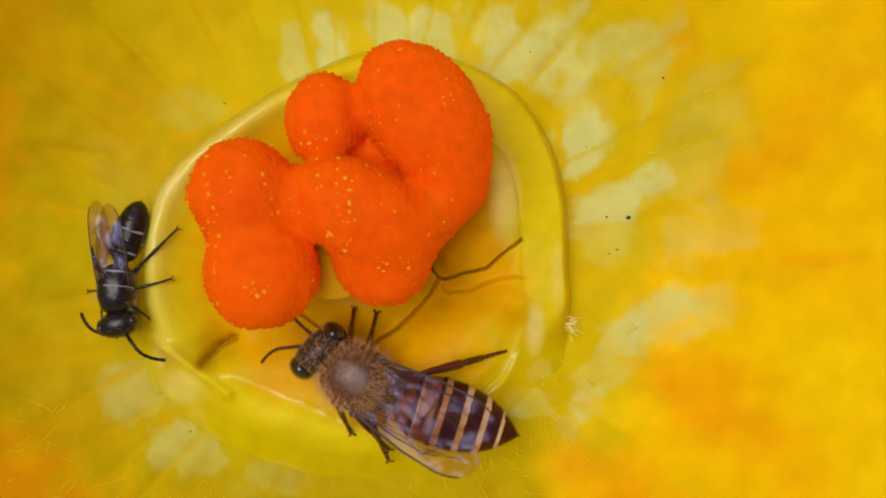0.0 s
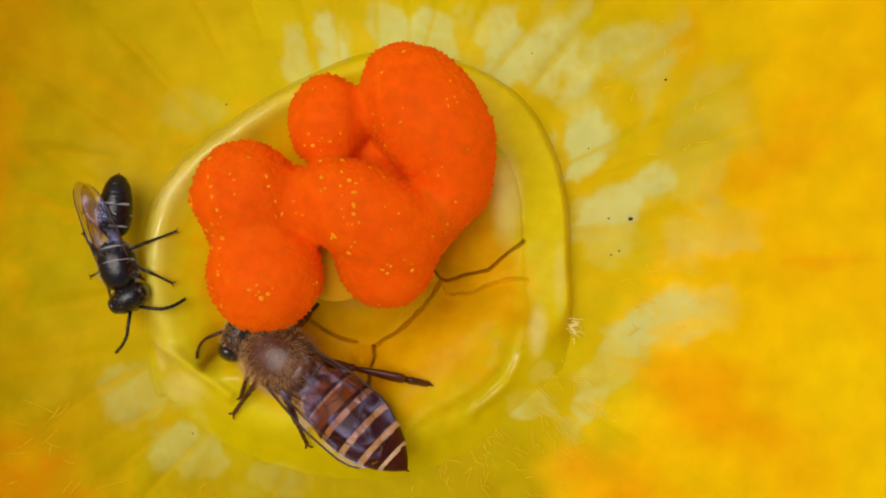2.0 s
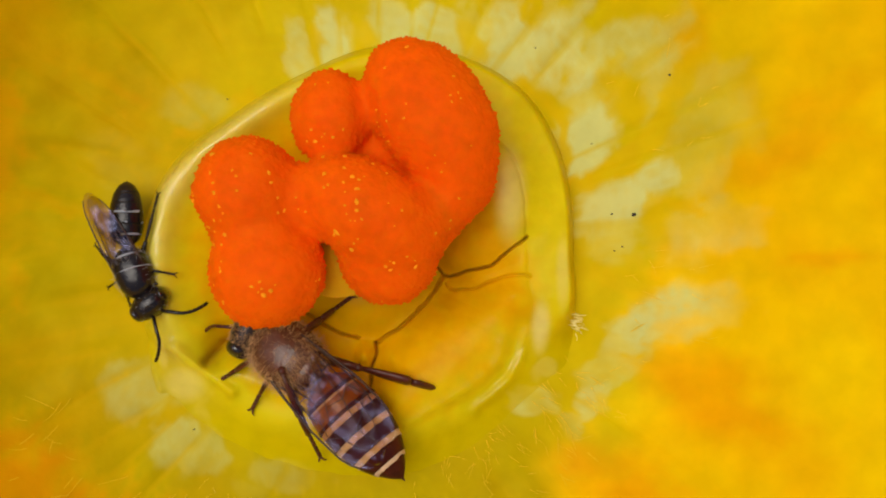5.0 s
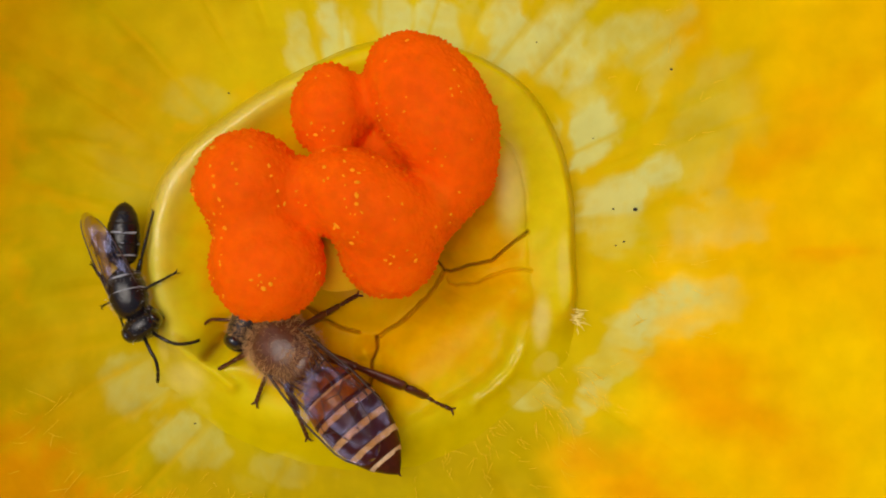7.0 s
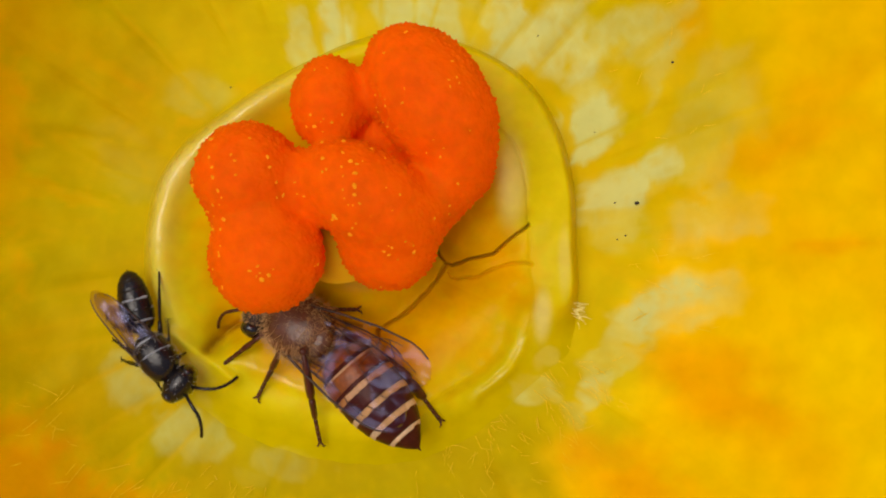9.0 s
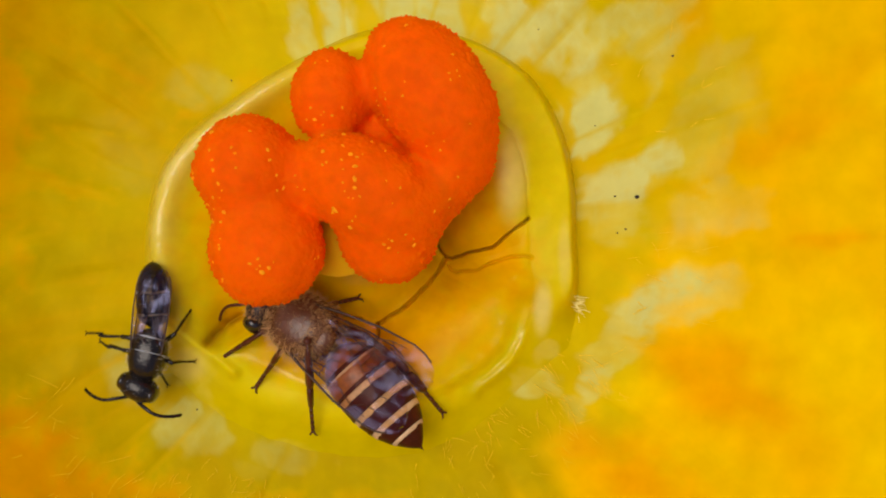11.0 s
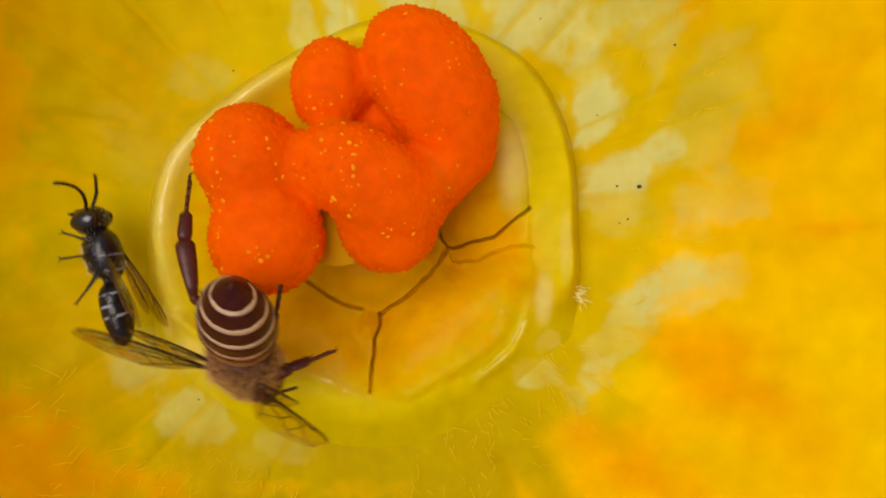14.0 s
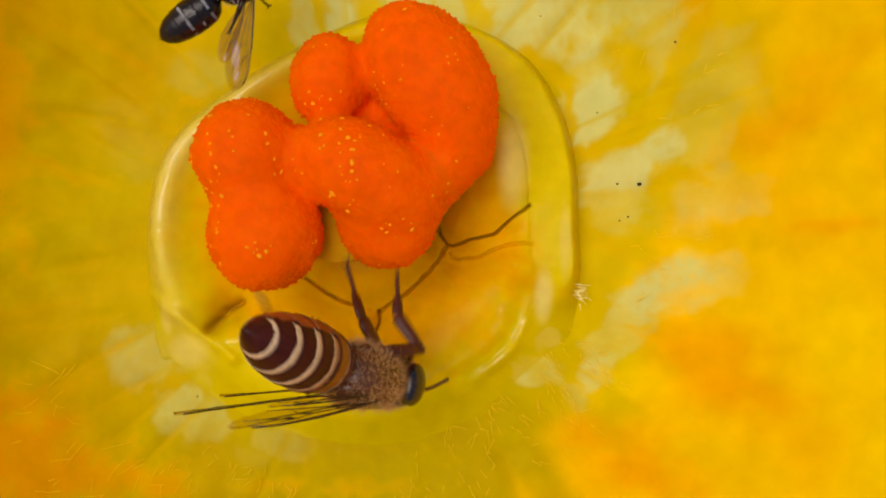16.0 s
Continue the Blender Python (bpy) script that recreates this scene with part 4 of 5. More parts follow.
def leg_geo(femur, tibia, tarsus, thick, broad):
    """Femur, tibia and tarsus, each along +x from its joint; broad widens a pollen leg."""
    fe = join(ball((0, 0, 0), (thick * 1.1,) * 3, 10, 8),
              tube([(0, 0, 0), (femur * 0.3, 0, 0), (femur * 0.7, 0, 0), (femur, 0, 0)],
                   [thick * 0.75, thick * 1.1, thick * 1.0, thick * 0.72], 12, 0.75))
    ti = join(ball((0, 0, 0), (thick * 0.7,) * 3, 8, 6),
              tube([(0, 0, 0), (tibia * 0.3, 0, 0), (tibia * 0.6, 0, 0), (tibia * 0.8, 0, 0), (tibia * 0.93, 0, 0), (tibia, 0, 0)],
                   [thick * 0.62, thick * 0.8 * (1 + broad * 0.5), thick * 0.85 * (1 + broad * 0.95), thick * 0.9 * (1 + broad), thick * (0.88 + broad * 0.9), thick * (0.75 + broad * 0.4)], 12, 0.5))
    b = tarsus * 0.48
    ta = [tube([(0, 0, 0), (b * 0.2, 0, 0), (b * 0.85, 0, 0), (b, 0, 0)],
               [thick * (0.62 + broad * 0.4), thick * 0.72 * (1 + broad), thick * 0.62 * (1 + broad), thick * 0.38], 10, 0.5)]
    for k in range(4):
        x = b + (tarsus - b) * k / 4
        e = x + (tarsus - b) / 4
        ta.append(tube([(x, 0, -0.02 * k), ((x + e) / 2, 0, -0.02 * k), (e, 0, -0.02 * k)], [thick * 0.30, thick * 0.36, thick * 0.33], 7))
    for s in (-1, 1):
        ta.append(tube([(tarsus, 0, -0.06), (tarsus + thick * 0.8, s * thick * 0.5, -0.04), (tarsus + thick * 1.1, s * thick * 0.8, -0.16)],
                       [thick * 0.22, thick * 0.16, thick * 0.05], 5))
    return fe, ti, join(*ta)


def build_bee(name, label, s):
    """s: sizes and materials. Forward is +x, the back +z; the origin lies in the thorax. Returns the bee and its moving parts."""
    rng = random.Random(s["seed"])
    bee = tagged(new(name), label, "bee")
    L = s["thorax"]
    core = ball((0, 0, 0), L, 36, 24, 0.87, bumps=lambda d, p: 0.03 * noise.noise(d * 3 + Vector((s["seed"], 0, 0))))
    hump = ball((-0.66 * L[0], 0, 0.46 * L[2]), (0.34 * L[0], 0.62 * L[1], 0.36 * L[2]), 20, 12)
    waist = tube([(-0.85 * L[0], 0, -0.15), (-1.15 * L[0], 0, -0.2)], [0.3 * L[2], 0.24 * L[2]], 12)
    thorax = part("thorax", join(core, hump, waist), s["m_thorax"], bee, s["l_thorax"])
    part("fuzz", hairs(fuzz_roots(core, rng, s["fuzz"], s["fuzz_keep"]), s["fuzz_len"], 0.0062 * s["k"], rng, 0.5, (-0.35, 0, 0)),
         s["m_fuzz"], thorax, s["l_fuzz"], "stuff")
    for x0, w, z0 in s["collars"]:
        arc = []
        for i in range(15):
            a = math.pi * (0.08 + 0.84 * i / 14)
            k = math.sqrt(max(1 - x0 * x0, 0.05)) * 1.01
            arc.append(((x0 + z0 * math.sin(a)) * L[0], math.cos(a) * k * L[1], math.sin(a) * k * L[2]))
        part("hair_line", tube(arc, [w] * 15, 6), s["m_band"], thorax, "narrow line of whitish hair")
    # head: a broad wedge with large eyes at its sides
    H = s["head"]
    neck = Vector((0.88 * L[0], 0, -0.05 * L[2]))
    hc = Vector((0.85 * H[0], 0, -0.18 * H[2]))
    skull = ball(hc, H, 30, 20, 0.9, bumps=lambda d, p: -0.22 * max(-d.z, 0) * abs(d.y))
    face = ball(hc + Vector((0.62 * H[0], 0, -0.5 * H[2])), (0.42 * H[0], 0.46 * H[1], 0.42 * H[2]), 18, 12)
    ocelli = [ball(hc + Vector((0.25 * H[0], y * H[1], z * H[2])), (0.07 * H[1],) * 3, 8, 6) for y, z in ((0, 0.98), (0.12, 0.93), (-0.12, 0.93))]
    jaws = [tube([hc + Vector((0.75 * H[0], y * 0.3 * H[1], -0.78 * H[2])), hc + Vector((0.9 * H[0], y * 0.16 * H[1], -1.1 * H[2]))],
                 [0.09 * H[1], 0.05 * H[1]], 8) for y in (-1, 1)]
    head = part("head", join(skull, face, *ocelli, *jaws), s["m_head"], bee, s["l_head"])
    head.location = neck * MM
    for y in (1, -1):
        part("compound_eye", ball(hc + Vector((0.02 * H[0], y * 0.78 * H[1], 0.08 * H[2])), (s["eye"] * H[0], s["eye"] * 0.42 * H[1], 0.80 * H[2]), 22, 16),
             M_EYE, head, "glossy black compound eye")
    part("face_hair", hairs(fuzz_roots(skull, rng, s["fuzz"] // 4, lambda p: 1.0), s["fuzz_len"] * 0.55, 0.009 * s["k"], rng, 0.5),
         s["m_fuzz"], head, s["l_fuzz"], "stuff")
    antennae = {}
    a = s["antenna"]
    for side, y in (("left", 1), ("right", -1)):
        bend = 0.36 * a
        pts = [(0, 0, 0), (0.25 * bend, 0, 0.2 * bend), (0.8 * bend, 0, 0.45 * bend), (bend, 0, 0.45 * bend)]
        n = 11
        pts += [(bend + (a - bend) * (i + 0.6) / n * (1 - 0.12 * i / n), y * 0.3 * a * (i / n) ** 1.6, 0.45 * bend - 0.2 * a * (i / n) ** 2) for i in range(n)]
        r = [s["ant_thick"]] * 4 + [(1.0 if i % 2 else 0.86) * s["ant_thick"] for i in range(n)]
        ant = part("antenna", tube(pts, r, 8), s["m_antenna"], head, "dark elbowed antenna")
        ant.location = (hc + Vector((0.92 * H[0], y * 0.24 * H[1], 0.1 * H[2]))) * MM
        antennae[side] = ant
    # abdomen: a tapered core with overlapping plates and hair bands
    A, W, T = s["abdomen"]
    prof = spindle([(0, 0.22), (0.04, 0.45), (0.1, 0.74), (0.22, 0.95), (0.4, 1.0), (0.58, 0.95), (0.74, 0.78 + 0.4 * s["taper"]), (0.86, 0.53 + s["taper"]), (0.95, 0.25 + 1.3 * s["taper"]), (1, 0.05 + 0.8 * s["taper"])])
    sec = lambda u, k=1.0: (-u * A, -0.18 * u * u * T, W * prof(u) * k, T * prof(u) * k)
    abdomen = part("abdomen", hull([sec(u, 0.96) for u in np.linspace(0, 1, 26)]), s["m_core"], bee, s["l_abdomen"])
    abdomen.location = (-1.02 * L[0] * MM, 0, -0.12 * L[2] * MM)
    cuts = [0.03, 0.19, 0.36, 0.53, 0.69, 0.84, 1.0]
    for k in range(6):
        a0, a1 = cuts[k], cuts[k + 1]
        us = np.linspace(a0, a1, 9)
        plate = hull([sec(u, 1.0 + 0.045 * (u - a0) / (a1 - a0) * (u < 0.97)) for u in us] + [sec(a1, 0.95)])
        ob = part("tergite", plate, s["m_plate"][k], abdomen, s["l_plate"][k])
        ob.data.materials.append(s["m_under"])
        for poly in ob.data.polygons:
            poly.material_index = int(poly.center.z < -0.68 * T * MM and k < 5)
        for w0, w1, mat, lab in s["band"][k]:
            b0, b1 = a0 + (a1 - a0) * w0, a0 + (a1 - a0) * w1
            grow = lambda u: 1.0 + 0.045 * (u - a0) / (a1 - a0) + 0.012
            ring = [sec(u, grow(u)) for u in np.linspace(b0, b1, 5)]
            geo = hull([sec(b0, 0.95)] + ring + [sec(b1, 0.95)], 64)
            ragged = []
            for i, (px, py, pz) in enumerate(geo[0]):
                tug = (i // 64 - 1) / 4
                shift = 0.22 * noise.noise(Vector((py * 2.2, pz * 2.2, k))) + 0.16 * noise.noise(Vector((py * 9, pz * 9, k)))
                ragged.append((px - (b1 - b0) * A * min(max(tug, 0), 1) * shift, py, pz))
            arc = [q for q in geo[1][:-2] if sum(geo[0][i][2] for i in q) / len(q) > -0.62 * T
                   and noise.noise(Vector(geo[0][q[0]]) * 3.0) > s["gaps"]]
            part("band", (ragged, arc), mat, abdomen, lab)
    part("tail_tip", tube([(-0.97 * A, 0, -0.17 * T), (-1.03 * A, 0, -0.2 * T)], [0.09 * W, 0.01], 8), s["m_core"], abdomen, "pointed dark tail tip")
    # wings
    wings = {}
    for side, y in (("left", 1), ("right", -1)):
        for kind, (ln, wd), at in (("forewing", s["forewing"], (0.02, 0.78, 0.62)), ("hindwing", s["hindwing"], (-0.3, 0.74, 0.5))):
            sheet, veins = wing_geo(ln, wd, s["seed"] + (kind == "hindwing"))
            w = part(kind, sheet, s["m_wing"], bee, s["l_wing"])
            part("venation", veins, M_VEIN, w, "brown wing veins")
            wings[side, kind] = (w, Vector((at[0] * L[0], y * at[1] * L[1], at[2] * L[2])), y)
    # legs
    legs = {}
    for side, y in (("left", 1), ("right", -1)):
        for which, (fe, ti, ta), hip, rest, broad in s["legs"]:
            g = leg_geo(fe, ti, ta, s["leg_thick"], broad)
            leg = part("leg", g[0], s["m_leg"], bee, s["l_leg"])
            tib = part("tibia", g[1], s["m_leg"], leg)
            tar = part("tarsus", g[2], s["m_leg"], leg)
            legs[side, which] = (leg, tib, tar, Vector((hip[0], y * hip[1], hip[2])), (fe, ti, ta), Vector((rest[0], y * rest[1], rest[2])), y)
    return bee, {"head": (head, neck), "antennae": antennae, "abdomen": abdomen, "waist": abdomen.location.copy(), "wings": wings, "legs": legs}


HONEY = dict(
    gaps=-9, eye=0.84, seed=3, k=1.0, ant_thick=0.085, m_under=M_AMBER, taper=0.0, thorax=(1.84, 1.56, 1.30), head=(0.78, 1.42, 1.18), antenna=2.35, abdomen=(6.1, 1.62, 1.42),
    fuzz=5600, fuzz_len=0.42, fuzz_keep=lambda p: 0.07 + 0.93 * (((p.x - 0.35) / 0.85) ** 2 + (p.y / 1.0) ** 2 > 1 or p.z < 0.2),
    collars=[], m_thorax=M_THORAX, l_thorax="dark thorax under tawny fuzz", m_fuzz=M_FUZZ, l_fuzz="tawny brown fuzz",
    m_head=M_HEAD, l_head="dark brown head", m_antenna=M_BROWN, m_core=M_BROWN, l_abdomen="brown banded abdomen",
    m_plate=[M_AMBER, M_AMBER, M_DARKBAND, M_DARKBAND, M_DARKBAND, M_DARKBAND],
    l_plate=["amber brown plate"] * 2 + ["dark brown plate"] * 4,
    band=[[(0.78, 1.0, M_DARKBAND, "dark hind edge")],
          [(0.0, 0.12, M_TANBAND, "tan hair band"), (0.82, 1.0, M_DARKBAND, "dark hind edge")],
          [(0.0, 0.30, M_TANBAND, "tan hair band")],
          [(0.0, 0.31, M_PALEBAND, "cream hair band")], [(0.0, 0.31, M_PALEBAND, "cream hair band")],
          [(0.0, 0.19, M_PALEBAND, "cream hair band")]], m_band=M_PALEBAND,
    forewing=(6.8, 2.5), hindwing=(4.8, 1.6), m_wing=M_WING, l_wing="clear veined wing",
    leg_thick=0.30, m_leg=M_BROWN, l_leg="dark brown jointed leg",
    legs=[("fore", (1.6, 1.5, 1.6), (1.0, 0.55, -1.0), (2.6, 1.9, -2.0), 0.1),
          ("mid", (1.9, 1.75, 1.9), (0.1, 0.65, -1.15), (0.4, 3.2, -2.1), 0.2),
          ("hind", (2.4, 2.6, 2.8), (-0.9, 0.6, -1.0), (-3.2, 2.9, -1.8), 0.6)])
SMALL = dict(
    gaps=-0.12, eye=0.66, seed=8, k=0.6, ant_thick=0.09, m_under=M_BLACK, taper=0.15, thorax=(1.24, 0.90, 0.84), head=(0.66, 0.98, 0.84), antenna=2.3, abdomen=(3.1, 0.80, 0.72),
    fuzz=900, fuzz_len=0.24, fuzz_keep=lambda p: 0.06 + 0.94 * (p.x < -0.55 or abs(p.y) > 0.66 or p.z < 0),
    collars=[(0.72, 0.035, 0.0), (-0.05, 0.03, -0.12), (-0.62, 0.045, -0.1)], m_thorax=M_BLACK, l_thorax="glossy black thorax with pale hair", m_fuzz=M_GREYFUZZ, l_fuzz="sparse whitish hair",
    m_head=M_BLACK, l_head="glossy black head", m_antenna=M_BLACK, m_core=M_BLACK, l_abdomen="black abdomen with thin white bands",
    m_plate=[M_BLACK] * 6, l_plate=["glossy black plate"] * 6,
    band=[[], [(0.0, 0.16, M_WHITEBAND, "narrow white hair band")], [(0.0, 0.2, M_WHITEBAND, "narrow white hair band")],
          [(0.0, 0.2, M_WHITEBAND, "narrow white hair band")], [], []], m_band=M_WHITEBAND,
    forewing=(4.2, 1.0), hindwing=(2.9, 0.7), m_wing=M_WING_SMALL, l_wing="smoky clear wing",
    leg_thick=0.17, m_leg=M_BLACK, l_leg="thin black jointed leg",
    legs=[("fore", (0.8, 0.75, 0.8), (0.6, 0.35, -0.6), (1.4, 1.0, -1.1), 0.0),
          ("mid", (0.9, 0.85, 0.95), (0.05, 0.4, -0.68), (0.2, 1.7, -1.1), 0.0),
          ("hind", (1.1, 1.2, 1.25), (-0.55, 0.38, -0.6), (-1.9, 1.6, -1.0), 0.1)])
honey_bee, honey_parts = build_bee("honey_bee", "brown honey bee with cream-banded abdomen and clear wings", HONEY)
small_bee, small_parts = build_bee("small_black_bee", "small glossy black bee with thin white abdominal bands", SMALL)


# ---- how the bees move ----
def along(origin, x_axis, pole):
    """A pose at origin whose +x looks along x_axis and whose +z leans to pole."""
    x = x_axis.normalized()
    y = pole.cross(x)
    y = y.normalized() if y.length > 1e-6 else x.orthogonal().normalized()
    m = Matrix((x, y, x.cross(y))).transposed().to_4x4()
    m.translation = origin
    return m


def bent_leg(hip, foot, lengths, y):
    """Poses of femur, tibia and tarsus, in the bee's space, for a foot set at a place."""
    fe, ti, ta = lengths
    reach = foot - hip
    if reach.length > 0.97 * (fe + ti + ta):
        reach = reach.normalized() * 0.97 * (fe + ti + ta)
        foot = hip + reach
    out = Vector((reach.x * 0.15, y * 0.5, 0.85)).normalized()
    back = (-reach.normalized() + out * 0.45).normalized()
    ankle = foot + back * ta
    d = (ankle - hip).length
    if d > 0.985 * (fe + ti):
        ankle = hip + (ankle - hip) * (0.985 * (fe + ti) / d)
    d = min(max((ankle - hip).length, abs(fe - ti) + 0.15), 0.985 * (fe + ti))
    way = (ankle - hip).normalized()
    c = (fe * fe + d * d - ti * ti) / (2 * fe * d)
    side = out - way * out.dot(way)
    side = side.normalized() if side.length > 1e-3 else way.orthogonal().normalized()
    knee = hip + way * fe * c + side * fe * math.sqrt(max(1 - c * c, 0))
    ankle = knee + (ankle - knee).normalized() * ti
    return along(hip, knee - hip, out), along(knee, ankle - knee, out), along(ankle, foot - ankle, out)


def metres(m):
    m = m.copy()
    m.translation = m.translation * MM
    return m


def move_bee(bee, parts, path, feet, wing_rows, antenna_rows, abdomen_rows, head_rows):
    """path: t, x, y, z, three angles. feet: (side, leg) -> {t: place on the flower}. wings: t, left and right spread, left and right lift, left and right twist.
    antennae: t, left turn, right turn, dip. abdomen: t, dip, turn. head: t, turn."""
    walk(bee, [(t, metres(pose(*row))) for t, *row in path])
    body = {t: pose(*row) for t, *row in path}
    for key, (leg, tib, tar, hip, lengths, rest, y) in parts["legs"].items():
        spots = {t: p for t, *p in feet.get(key, ())}
        rows = []
        for t in body:
            foot = body[t].inverted() @ Vector(spots[t]) if t in spots else rest
            rows.append((t, bent_leg(hip, foot, lengths, y)))
        walk(leg, [(t, metres(f)) for t, (f, _, _) in rows])
        walk(tib, [(t, metres(f.inverted() @ g)) for t, (f, g, _) in rows])
        walk(tar, [(t, metres(f.inverted() @ h)) for t, (f, _, h) in rows])
    for (side, kind), (w, hinge, y) in parts["wings"].items():
        rows = []
        for t, left, right, lift_l, lift_r, twist_l, twist_r in wing_rows:
            a = radians(left if y > 0 else right)
            up = radians(lift_l if y > 0 else lift_r)
            if kind == "hindwing":
                a, up = a * 0.85 - radians(2), up - radians(3)
            x = Vector((-math.cos(a) * math.cos(up), y * math.sin(a) * math.cos(up), math.sin(up)))
            lead = Vector((math.sin(a), y * math.cos(a), -math.tan(radians(twist_l if y > 0 else twist_r))))
            z = x.cross(lead).normalized()
            m = Matrix((x, z.cross(x), z)).transposed().to_4x4()
            m.translation = hinge
            rows.append((t, metres(m)))
        walk(w, rows)
    for side, ant in parts["antennae"].items():
        home = ant.location.copy()
        rows = []
        for t, left, right, dip in antenna_rows:
            m = pose(0, 0, 0, 0, dip, left if side == "left" else -right)
            m.translation = home
            rows.append((t, m))
        walk(ant, rows)
    rows = []
    for t, dip, turn in abdomen_rows:
        m = pose(0, 0, 0, 0, -dip, turn)
        m.translation = parts["waist"]
        rows.append((t, m))
    walk(parts["abdomen"], rows)
    head, neck = parts["head"]
    walk(head, [(t, metres(pose(*neck, 0, 0, turn))) for t, turn in head_rows])


